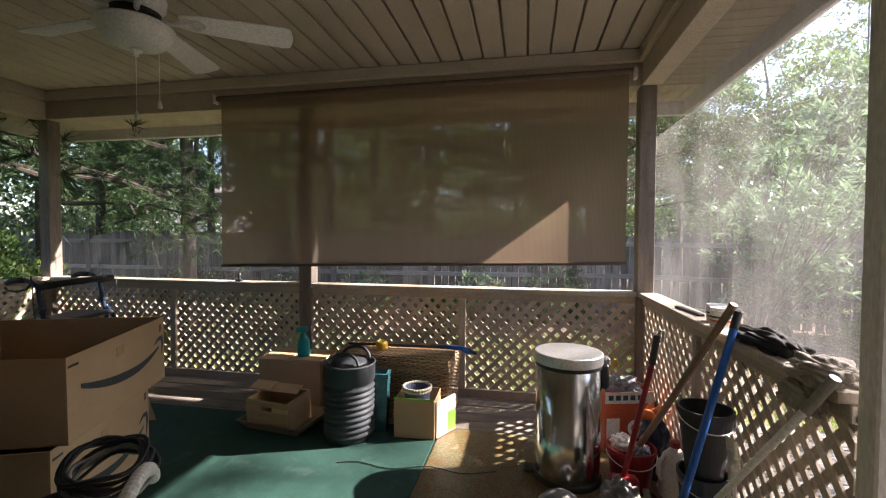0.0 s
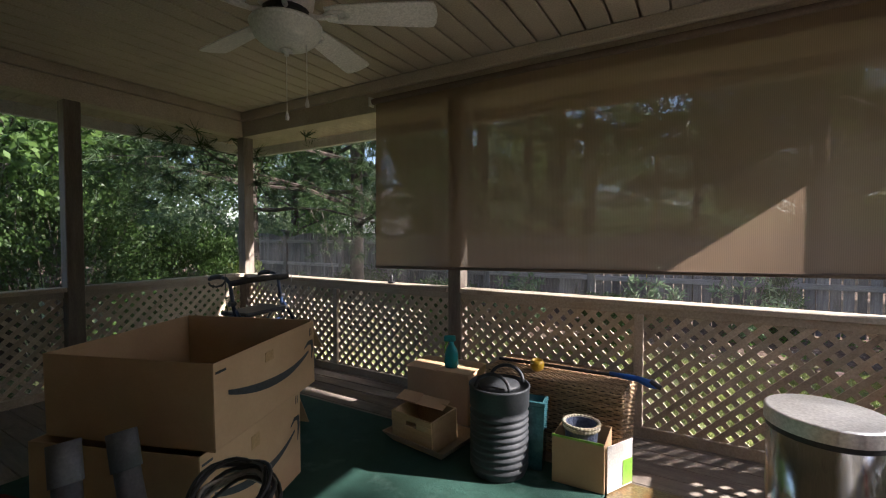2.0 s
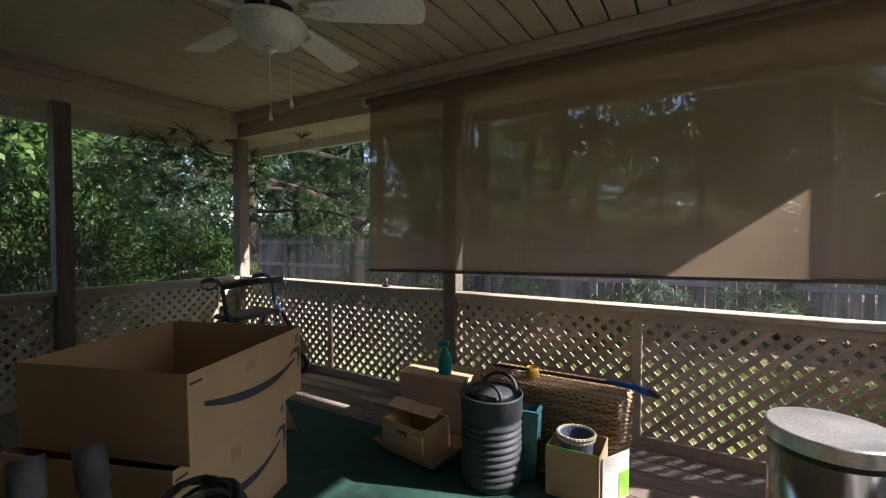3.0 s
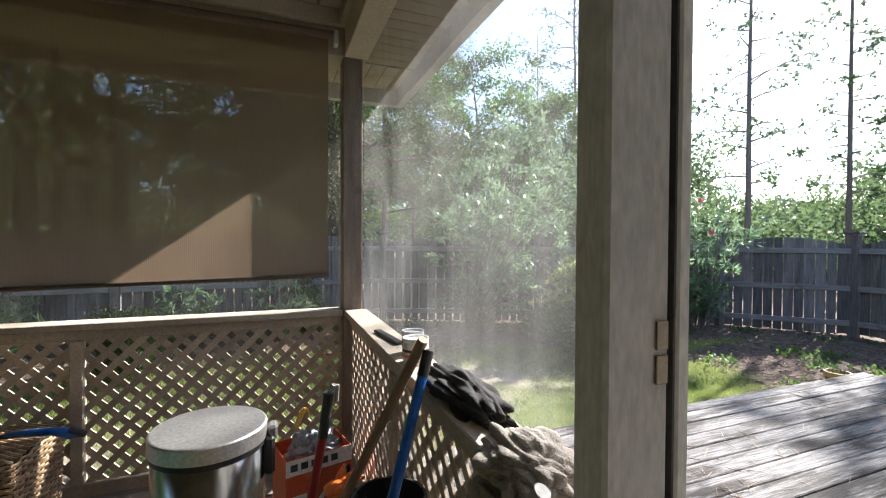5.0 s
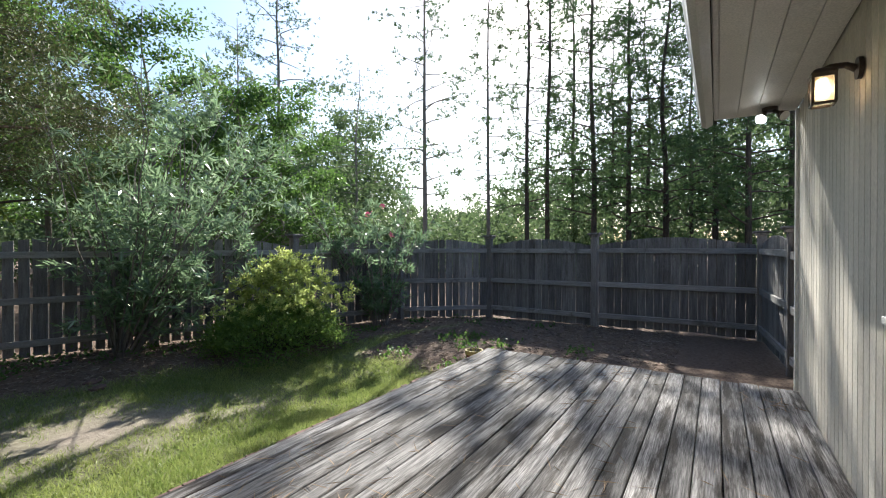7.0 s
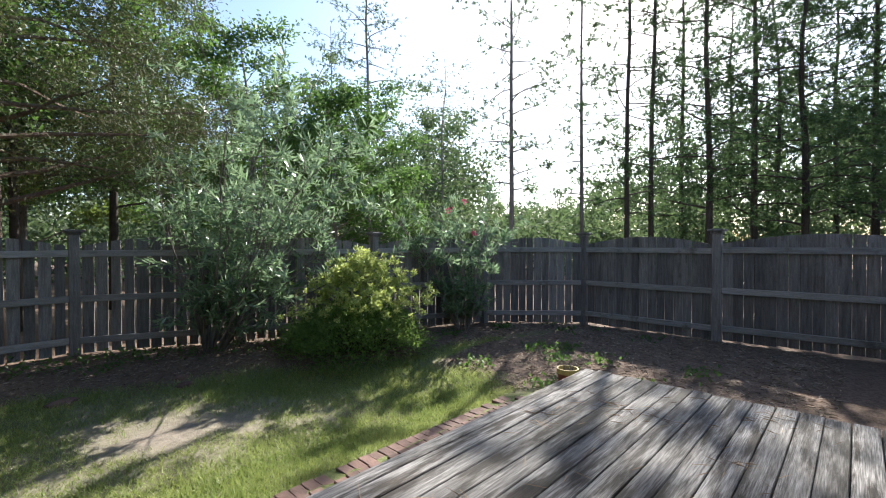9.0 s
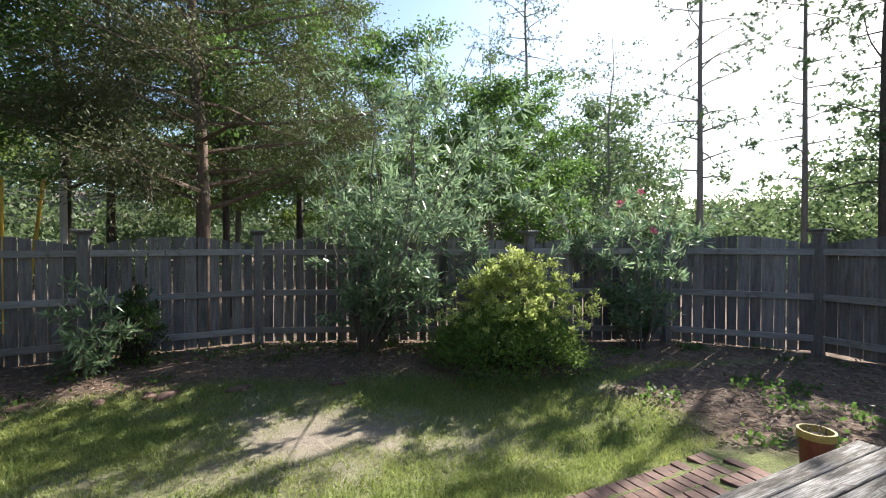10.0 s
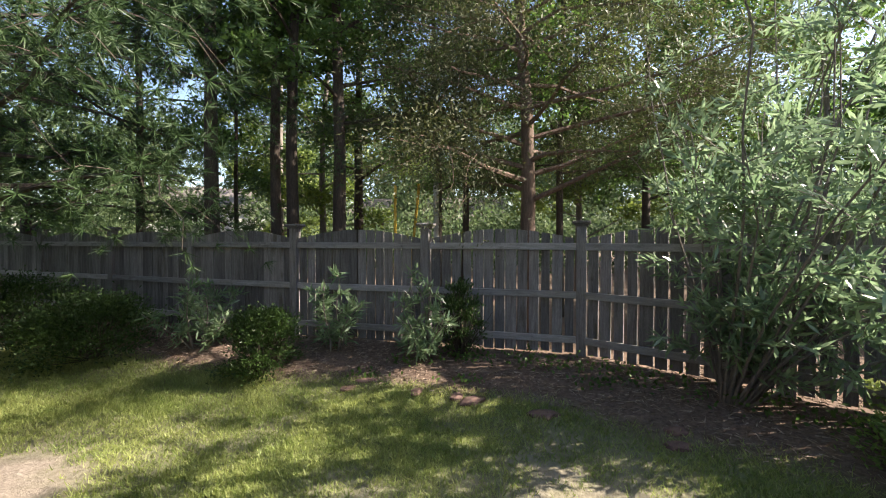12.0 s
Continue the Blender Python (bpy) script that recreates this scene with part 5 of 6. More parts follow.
def tree(name, label, x, y, height, radius, low, spread, seed, bark, foliage, leaf, count, limbs=26, droop=0.1, rise=0.5, top=0.25, bend=0.3, tuft=0, full=0.35):
    """Trunk, limbs from height low up, twigs on them, and leaves in clumps round the twigs.
    leaf: length and width; spread: the crown's reach; top: its reach at the tip, as a share; tuft: needles a tuft."""
    rnd = random.Random(seed)
    np.random.seed(seed)
    z = gz(x, y) - 0.1
    root = thing(name, label, "tree", (x, y, z), group="trees round the yard")
    spine = [Vector((0, 0, 0))]
    for i in range(1, 9):
        spine.append(Vector((bend * noise.noise((i * 0.35, seed, 0)) * i / 3, bend * noise.noise((i * 0.35, seed, 7)) * i / 3, height * i / 8)))
    bm = tube(spine, [radius * (1.25 if i == 0 else 1 - 0.85 * i / 8) for i in range(9)], 9)
    part("trunk", bm, bark, root, smooth=True)
    bm, centres, outs = bmesh.new(), [], []
    for i in range(limbs):
        f = (i + rnd.random()) / limbs
        h = low + (height * 0.97 - low) * f
        reach = spread * ((1 - f) + top * f) * rnd.uniform(0.6, 1.1) * (0.75 if f < 0.12 else 1)
        az = i * 2.4 + rnd.uniform(-0.5, 0.5)
        d = Vector((math.cos(az), math.sin(az), rise * rnd.uniform(0.4, 1.3)))
        p = along_line(spine, h / height)
        pts = limb(rnd, p, d, reach, -droop, 5, 0.16)
        r0 = radius * 0.32 * (1 - 0.6 * f)
        tube(pts, [r0 * (1 - 0.82 * j / 5) for j in range(6)], 5, bm, caps=False)
        for k in range(max(4, int(reach * 3.2))):
            g = rnd.uniform(full, 1.0)
            q = along_line(pts, g)
            td = (pts[-1] - pts[0]).normalized() + Vector((rnd.gauss(0, 0.8), rnd.gauss(0, 0.8), rnd.gauss(0, 0.5)))
            tw = limb(rnd, q, td, reach * rnd.uniform(0.15, 0.38), -droop, 3, 0.3)
            tube(tw, [r0 * 0.22, r0 * 0.14, r0 * 0.1, r0 * 0.05], 3, bm, caps=False)
            for m in range(3):
                centres.append(along_line(tw, 0.3 + 0.35 * m)); outs.append(tw[-1] - tw[0])
    tagged(part("branchwork", bm, bark, root), kind="stuff")
    c, o = np.array([tuple(v) for v in centres]), np.array([tuple(v) for v in outs])
    o /= np.linalg.norm(o, axis=1, keepdims=True) + 1e-9
    L, W = leaf
    if tuft:
        k = max(1, count // (tuft * len(c)))
        c, o = np.repeat(c, k, 0), np.repeat(o, k, 0)
        c = c + np.random.normal(size=c.shape) * spread * 0.05
        a, d = np.repeat(c, tuft, 0), np.repeat(o, tuft, 0) * 0.7
        d = d + np.random.normal(size=d.shape) * 0.6
        n = len(a)
        leaves("crown", a, d, L * np.random.uniform(0.7, 1.1, n), W * 1.15, foliage, root, needle=True)
    else:
        k = max(1, count // len(c))
        clump = spread * 0.065
        a = np.repeat(c, k, 0) + np.random.normal(size=(len(c) * k, 3)) * np.array([clump, clump, clump * 0.6])
        d = np.repeat(o, k, 0) + np.random.normal(size=a.shape) * 0.8 - np.array([0, 0, droop])
        leaves("crown", a, d, L * np.random.uniform(0.6, 1.2, len(a)), W * np.random.uniform(0.7, 1.2, len(a)), foliage, root)
    return root


def oleander(x, y, height, reach, seed, count, lean=(0, 0), stems=16, label="tall oleander shrub with narrow leaves and grey stems"):
    """Many stems from one foot, with whorls of long narrow leaves along their upper parts."""
    rnd = random.Random(seed)
    np.random.seed(seed)
    root = thing("oleander", label, "shrub", (x, y, gz(x, y) - 0.04), group="oleanders along the fence")
    bm, c, o = bmesh.new(), [], []
    for i in range(stems):
        az = i * 2.4
        tilt = rnd.uniform(0.05, 0.75) * reach / height * 1.6
        h = height * rnd.uniform(0.55, 1.05)
        pts = limb(rnd, (0.12 * math.cos(az), 0.12 * math.sin(az), 0), (tilt * math.cos(az) + lean[0], tilt * math.sin(az) + lean[1], 1), h, -0.25, 7, 0.1)
        tube(pts, [0.016 * (1 - 0.7 * j / 7) for j in range(8)], 5, bm, caps=False)
        for k in range(9):
            q = along_line(pts, rnd.uniform(0.1, 1))
            tw = limb(rnd, q, (rnd.gauss(0, 0.7), rnd.gauss(0, 0.7), rnd.uniform(0.1, 0.9)), rnd.uniform(0.2, 0.55) * reach * 0.6, -0.2, 3, 0.2)
            tube(tw, [0.006, 0.005, 0.004, 0.003], 3, bm, caps=False)
            for m in range(4):
                c.append(along_line(tw, 0.25 + 0.25 * m)); o.append(tw[-1] - tw[-2])
    tagged(part("stemwork", bm, BARK_PALE, root), kind="stuff")
    c, o = np.array([tuple(v) for v in c]), np.array([tuple(v) for v in o])
    o /= np.linalg.norm(o, axis=1, keepdims=True) + 1e-9
    k = max(4, count // len(c))
    d = np.repeat(o, k, 0) * 0.6 + np.random.normal(size=(len(c) * k, 3)) * 0.7 + np.array([0, 0, 0.15])
    a = np.repeat(c, k, 0) + np.random.normal(size=d.shape) * 0.02
    leaves("foliage", a, d, 0.185 * np.random.uniform(0.6, 1.15, len(a)), 0.031, L_OLEANDER, root)
    return root


def shrub(x, y, height, reach, seed, count, foliage, leaf, label, name="shrub", layers=1.0, squash=1.0, z=None):
    """A low rounded bush: short stems inside, leaves in clumps over an uneven body."""
    rnd = random.Random(seed)
    np.random.seed(seed)
    root = thing(name, label, "shrub", (x, y, (gz(x, y) if z is None else z) - 0.03), group="shrubs in the beds")
    bm = bmesh.new()
    clumps = []
    for i in range(int(70 * layers)):
        f = rnd.random() ** 0.8
        h = height * (0.1 + 0.86 * f)
        r = reach * math.sqrt(max(0.03, 1 - (f * 0.97) ** 2)) * rnd.uniform(0.55, 1.0)
        az = rnd.uniform(0, 6.283)
        c = Vector((r * math.cos(az), r * squash * math.sin(az), h * rnd.uniform(0.92, 1.08)))
        clumps.append(c)
        tube(limb(rnd, (0.05 * math.cos(az), 0.05 * math.sin(az), 0), c, c.length, 0.1, 4, 0.1), [0.012, 0.009, 0.007, 0.005, 0.003], 4, bm, caps=False)
    tagged(part("stemwork", bm, BARK, root), kind="stuff")
    c = np.array([tuple(v) for v in clumps])
    k = count // len(c)
    a = np.repeat(c, k, 0)
    s = reach * 0.17 / math.sqrt(layers)
    a = a + np.random.normal(size=a.shape) * np.array([s, s, s * 0.55])
    a[:, 2] = np.maximum(a[:, 2], 0.04)
    d = a * np.array([1, 1, 0.5]) / reach + np.random.normal(size=a.shape) * 0.7 + np.array([0, 0, 0.4])
    leaves("foliage", a, d, leaf[0] * np.random.uniform(0.6, 1.2, len(a)), leaf[1], foliage, root)
    return root


# cedar behind the fence, with low spreading limbs
tree("cedar_tree", "spreading cedar tree with bare lower limbs behind the fence", 1.72, 10.85, 10.5, 0.15, 2.4, 4.3, 3, BARK_BROWN, L_CEDAR, (0.07, 0.018), 150000, 64, 0.12, 0.22, 0.2, full=0.35)
# long-needled pine in the yard by the porch
tree("pine_tree", "long-needled pine tree with low drooping boughs", -6.7, 7.6, 12, 0.17, 2.3, 6.4, 5, BARK, L_BOUGH, (0.20, 0.011), 170000, 46, 0.35, 0.25, 0.3, tuft=22, full=0.5)
tree("pine_tree", "long-needled pine tree with wide drooping boughs", -8.6, 6.4, 11, 0.16, 2.6, 5.4, 6, BARK, L_BOUGH, (0.20, 0.011), 90000, 34, 0.3, 0.25, 0.35, tuft=22, full=0.45)
# woods behind the fence: place, height, trunk, lowest limb, reach, leaves
for i, (x, y, h, r, low, s, n) in enumerate((
        (-5.13, 10.74, 15, 0.18, 5.2, 2.8, 9000), (-4.2, 11.7, 16, 0.14, 5.4, 2.6, 9000), (-3.44, 11.35, 16, 0.15, 5.2, 2.6, 9000), (-2.67, 11.94, 15, 0.17, 4.0, 3.2, 12000),
        (-4.46, 15.8, 14, 0.18, 3.4, 3.6, 12000), (-1.33, 14.75, 13, 0.11, 3.0, 3.2, 11000), (-0.34, 14.05, 13, 0.10, 2.8, 3.2, 11000), (2.06, 13.3, 13, 0.09, 3.0, 3.0, 10000),
        (-6.6, 12.9, 13, 0.07, 3.0, 2.8, 9000), (-10.5, 13.0, 14, 0.15, 2.4, 4.0, 14000), (4.0, 15.5, 12, 0.12, 2.6, 3.6, 14000), (-13.3, 11.5, 13, 0.16, 2.0, 4.4, 16000),
        # the tree at (-9.4, 2.6) is added to cut sky light on the porch
        (-9.4, 2.6, 11, 0.15, 2.6, 4.6, 24000), (-13.5, 4.5, 12, 0.16, 1.8, 4.6, 18000), (-12.0, 0.5, 12, 0.15, 1.8, 4.4, 18000))):
    tree("hardwood_tree", "tall hardwood tree with dark trunk behind the fence", x, y, h, r, low, s, 20 + i, BARK, L_BROAD, (0.13, 0.07), int(n * 1.5), 26, 0.15, 0.4, 0.5, bend=0.18, full=0.4)
for i, (x, y, h, r) in enumerate(((-5.6, 15.5, 15, 0.12), (2.3, 17.0, 14, 0.1), (-9.0, 17.5, 14, 0.14), (7.5, 15.5, 9.0, 0.1), (10.2, 14.8, 7.4, 0.1), (6.0, 18.5, 11.0, 0.1), (12.5, 15.8, 7.6, 0.1))):
    tree("young_tree", "slender light-leaved tree in the woods", x, y, h, r, 1.6, 3.4, 50 + i, BARK_PALE, L_LIGHT if i < 3 else L_BROAD, (0.14, 0.08), 13000, 24, 0.15, 0.45, 0.35, full=0.35)
# tall pines to the east, bare below: bearing and distance from the door, height, trunk, lowest limb, reach, leaves
for i, (az, r, h, w, low, reach, n) in enumerate((
        (53.1, 26, 19, 0.15, 6.5, 3.4, 4200), (57.5, 30, 16, 0.12, 6.0, 3.0, 5500), (43.5, 27, 13, 0.11, 4.6, 3.0, 6500), (34.6, 16, 14, 0.105, 3.6, 2.3, 2600), (26.3, 16.5, 14, 0.085, 3.0, 1.5, 1300),
        (21.3, 16, 17, 0.09, 2.6, 2.2, 9500), (18.7, 17, 17, 0.10, 2.6, 2.4, 11000), (15.6, 20, 17, 0.10, 2.2, 2.8, 13000), (13.2, 17, 16, 0.12, 2.4, 2.8, 14000), (9.1, 18, 15, 0.12, 2.2, 2.8, 15000),
        (5.1, 17, 12.5, 0.12, 2.0, 2.8, 15000), (0.2, 18, 12.5, 0.12, 2.0, 3.0, 16000), (-2.8, 16, 12, 0.11, 2.0, 2.8, 15000), (7.0, 23, 13, 0.12, 2.2, 3.4, 14000), (11.0, 24, 13, 0.12, 2.2, 3.4, 14000), (-6.5, 19, 13, 0.13, 2.0, 3.2, 14000), (2.5, 24, 13, 0.12, 2.2, 3.2, 12000))):
    tree("tall_pine", "tall thin pine tree with a sparse crown", 1.06 + r * math.cos(radians(az)), 0.88 + r * math.sin(radians(az)), h, w, low, reach, 70 + i,
         BARK_PALE if i < 5 else BARK, L_PINE, (0.17, 0.022), int(n * (1.5 if i < 8 else 2.0)), 40, 0.25, 0.3, 0.55, bend=0.14, tuft=16, full=0.4)

oleander(4.2, 8.75, 4.9, 2.3, 11, 12500, (0.26, -0.08), 36)
oleander(8.3, 7.0, 3.2, 1.0, 12, 4600, (-0.02, 0.0), 18, "oleander shrub with a few pink flowers")
oleander(0.45, 9.2, 1.35, 0.5, 13, 1000, (0, 0), 6, "small young oleander with pale leaves")
oleander(-1.0, 9.25, 1.4, 0.5, 14, 900, (0, 0), 6, "small young oleander with pale leaves")
oleander(-3.4, 8.9, 1.4, 0.7, 15, 1400, (0.1, 0), 8, "small oleander leaning over the bed")
golden = shrub(5.98, 7.40, 0.78, 1.18, 31, 26000, L_MOUND, (0.05, 0.024), "broad bushy shrub with golden-green upper tiers", "golden_shrub", 2.6)
rnd = random.Random(77)
np.random.seed(77)
tips, outs = [], []
for i in range(34):                              # flat golden sprays in tiers, the highest off centre
    f = (i + rnd.random()) / 34
    az, r = i * 2.4, (0.98 * (1 - f) ** 0.7 + 0.04) * rnd.uniform(0.55, 1.0)
    c = np.array((0.16 + r * math.cos(az), r * math.sin(az), 0.78 + 0.86 * f ** 1.1 + rnd.uniform(-0.05, 0.05)))
    size = 0.15 + 0.16 * (1 - f)
    for k in range(15):                          # rosettes on each spray
        q = c + np.random.normal(size=3) * np.array([size, size, size * 0.28])
        tips.append(np.repeat(q[None], 26, 0))
tips = np.concatenate(tips)
outs = np.random.normal(size=tips.shape) * np.array([0.8, 0.8, 0.45]) + np.array([0, 0, 0.55])
tips = tips + np.random.normal(size=tips.shape) * 0.022
leaves("golden_crown", tips, outs, 0.062 * np.random.uniform(0.6, 1.2, len(tips)), 0.027, L_GOLD, golden, "stuff")
shrub(-1.6, 8.35, 0.95, 0.5, 32, 7000, L_SHRUB, (0.05, 0.028), "dark green rounded shrub in the bed")
shrub(-4.9, 8.2, 1.0, 1.0, 33, 11000, L_SHRUB, (0.06, 0.03), "dark green spreading shrub in the bed")
shrub(1.0, 9.5, 1.1, 0.33, 34, 3000, L_SHRUB, (0.05, 0.025), "dark green upright shrub by the fence")
shrub(-7.4, 8.6, 1.1, 1.0, 35, 9000, L_SHRUB, (0.06, 0.03), "dark green spreading shrub in the bed")
for i, (x, y, h, r) in enumerate(((-8.0, 0.8, 2.6, 1.3), (-8.4, 2.9, 2.9, 1.5), (-8.6, 5.0, 2.2, 1.3), (-7.4, -0.9, 2.4, 1.2))):
    shrub(x, y, h, r, 36 + i, 22000, L_SHRUB, (0.075, 0.04), "dense green hedge shrub beside the porch", "hedge_shrub", 1.6)
shrub(-5.9, 4.4, 1.75, 0.35, 41, 900, L_LIGHT, (0.10, 0.045), "leggy shrub with bright yellow-green leaves")

# distant woods closing the view
def far_woods():
    np.random.seed(5)
    rnd = random.Random(5)
    a, d = [], []
    for i in range(300):
        az = rnd.uniform(-100, 115)
        r = rnd.uniform(27, 50)
        if -48 < az < -37 and r < 49:            # a clearing towards the house
            continue
        lo, hi = (0.26, 0.44) if az < 37 else (0.20, 0.36) if az < 55 else (0.08, 0.14) if az < 69 else (0.20, 0.36)   # a gap to the north-east
        h = r * rnd.uniform(lo, hi)
        n = 950
        c = np.array([r * math.sin(radians(az)), 3 + r * math.cos(radians(az)), 0])
        hubs = np.random.normal(size=(16, 3)) * np.array([1.3, 1.3, h * 0.24]) + c + np.array([0, 0, h * 0.52])
        a.append(hubs[np.random.randint(0, 16, n)] + np.random.normal(size=(n, 3)) * np.array([0.5, 0.5, 0.32]))
        d.append(np.random.normal(size=(n, 3)))
    for i in range(150):                         # low undergrowth beyond the fence
        az = rnd.uniform(-100, 115)
        r, h, n = rnd.uniform(19, 27), rnd.uniform(2.2, 4.2), 900
        if -48 < az < -37:
            continue
        c = np.array([r * math.sin(radians(az)), 3 + r * math.cos(radians(az)), 0])
        hubs = np.random.normal(size=(14, 3)) * np.array([1.0, 1.0, h * 0.22]) + c + np.array([0, 0, h * 0.42])
        a.append(hubs[np.random.randint(0, 14, n)] + np.random.normal(size=(n, 3)) * np.array([0.38, 0.38, 0.25]))
        d.append(np.random.normal(size=(n, 3)))
    a, d = np.concatenate(a), np.concatenate(d)
    far = np.hypot(a[:, 0], a[:, 1]) / 24
    ob = leaves("woods", a, d, np.random.uniform(0.13, 0.24, len(a)) * far, 0.14 * far, L_FAR, None, needle=True)
    tagged(ob, "dense green woods in the distance", "woods", "", "stuff")


far_woods()


# ---- deck, house wall and yard: smaller things ----
GLOW_WARM = bpy.data.materials.new("lamp_glow")
GLOW_WARM.use_nodes = True
GLOW_WARM.node_tree.nodes["Principled BSDF"].inputs["Emission Color"].default_value = (1.0, 0.72, 0.42, 1)
GLOW_WARM.node_tree.nodes["Principled BSDF"].inputs["Emission Strength"].default_value = 9.0
GLOW_WHITE = GLOW_WARM.copy()
GLOW_WHITE.name = "flood_glow"
GLOW_WHITE.node_tree.nodes["Principled BSDF"].inputs["Emission Color"].default_value = (1.0, 0.97, 0.92, 1)
BRONZE = mat("dark_bronze", (0.05, 0.04, 0.032), (0.09, 0.07, 0.055), 12, 0.45, 0.2, 0.6)
PANE = bpy.data.materials.new("frosted_pane")
PANE.use_nodes = True
_p = PANE.node_tree.nodes["Principled BSDF"]
_p.inputs["Base Color"].default_value, _p.inputs["Roughness"].default_value, _p.inputs["Transmission Weight"].default_value = (0.95, 0.90, 0.80, 1), 0.45, 0.9
GLASS = bpy.data.materials.new("window_glass")
GLASS.use_nodes = True
_p = GLASS.node_tree.nodes["Principled BSDF"]
_p.inputs["Base Color"].default_value, _p.inputs["Roughness"].default_value, _p.inputs["Metallic"].default_value = (0.03, 0.035, 0.04, 1), 0.05, 0.0

lan = thing("wall_lantern", "lit bronze wall lantern with frosted glass panes", "lantern", (4.10, 0.285, 2.11))
part("back_plate", tube([(0, 0, 0.06), (0, 0.02, 0.06)], 0.055, 20), BRONZE, lan)
part("arm", tube([(0, 0.02, 0.06), (0, 0.06, 0.085), (0, 0.12, 0.09), (0, 0.15, 0.07)], [0.02, 0.016, 0.014, 0.02], 10), BRONZE, lan, smooth=True)
roof_ = part("cap", lathe([(0.073, 0.045), (0.075, 0.055), (0.055, 0.075), (0.03, 0.085), (0, 0.09)], 4), BRONZE, lan)
roof_.matrix_basis = Matrix.Translation((0, 0.15, 0)) @ Matrix.Rotation(radians(45), 4, "Z")
for sx in (-1, 1):
    for sy in (-1, 1):
        part("corner_bar", box(sx * 0.045 - 0.006, sx * 0.045 + 0.006, 0.15 + sy * 0.045 - 0.006, 0.15 + sy * 0.045 + 0.006, -0.10, 0.048), BRONZE, lan)
for z in (-0.106, 0.034):
    for s in (-1, 1):
        part("frame_bar", box(-0.039, 0.039, 0.15 + s * 0.045 - 0.005, 0.15 + s * 0.045 + 0.005, z, z + 0.012), BRONZE, lan)
        part("frame_bar", box(s * 0.045 - 0.005, s * 0.045 + 0.005, 0.111, 0.189, z, z + 0.012), BRONZE, lan)
for s in (-1, 1):
    part("pane", box(-0.039, 0.039, 0.15 + s * 0.042 - 0.002, 0.15 + s * 0.042 + 0.002, -0.094, 0.034), PANE, lan, "frosted glass pane")
    part("pane", box(s * 0.042 - 0.002, s * 0.042 + 0.002, 0.112, 0.188, -0.094, 0.034), PANE, lan, "frosted glass pane")
bulb = part("bulb", lathe([(0, -0.06), (0.02, -0.055), (0.03, -0.03), (0.022, 0.0), (0.014, 0.03), (0, 0.032)], 16), GLOW_WARM, lan, "glowing warm bulb", smooth=True)
bulb.matrix_basis = Matrix.Translation((0, 0.15, 0))

flood = thing("flood_light", "twin-headed bronze flood light under the eave", "flood light", (5.95, 0.50, 2.50))
part("base_plate", tube([(0, 0, 0), (0, 0, -0.025)], 0.06, 18), BRONZE, flood)
for s in (-1, 1):
    d = Vector((-0.5, s * 0.35 - 0.1, -0.5)).normalized()
    p = Vector((0, s * 0.03, -0.03))
    hd = part("lamp_head", tube([p, p + d * 0.05, p + d * 0.07, p + d * 0.12], [0.018, 0.018, 0.028, 0.045], 16), BRONZE, flood, smooth=True)
    part("lens", tube([p + d * 0.119, p + d * 0.124], 0.042, 18), GLOW_WHITE if s > 0 else WHITE_PLASTIC, hd, "bright lens" if s > 0 else "unlit white lens")

win = thing("window_1", "white framed house window above the deck", "window", kind="structure")
part("pane", box(2.52, 3.46, 0.282, 0.287, 1.06, 2.04), GLASS, win)
for a in ((2.45, 2.52, 1.0, 2.1), (3.46, 3.53, 1.0, 2.1)):
    part("window_frame", box(a[0], a[1], 0.282, 0.31, a[2], a[3], 0.004), WHITE_PAINT, win)
for z in ((1.0, 1.06), (2.04, 2.1)):
    part("window_frame", box(2.522, 3.458, 0.282, 0.308, *z, 0.004), WHITE_PAINT, win)
part("window_sill", box(2.42, 3.56, 0.282, 0.335, 0.965, 0.998, 0.004), WHITE_PAINT, win)

pp = thing("planter", "red and yellow painted planter beside the deck corner", "planter", (6.30, 3.66, gz(6.36, 3.70) - 0.06))
h = -0.07 - gz(6.36, 3.70)
part("body", lathe([(0, 0), (0.095, 0), (0.108, h - 0.06), (0, h - 0.07)], 24), mat("terracotta", (0.20, 0.06, 0.04), (0.28, 0.10, 0.06), 9, 0.8, 0.3), pp)
part("rim", lathe([(0.105, h - 0.06), (0.122, h - 0.055), (0.122, h), (0.105, h), (0.10, h - 0.055)], 28), mat("dull_yellow", (0.42, 0.32, 0.10), (0.5, 0.4, 0.15), 9, 0.7, 0.2), pp)
part("soil", lathe([(0.10, h - 0.05), (0.05, h - 0.035), (0, h - 0.03)], 18), BARK, pp)
for i in range(5):
    part("dry_stalk", tube([(0.05 * math.cos(i * 1.3), 0.05 * math.sin(i * 1.3), h - 0.05), (0.06 * math.cos(i * 1.3 + 0.3), 0.05 * math.sin(i * 1.3), h + 0.02)], 0.007, 6), BARK_PALE, pp)

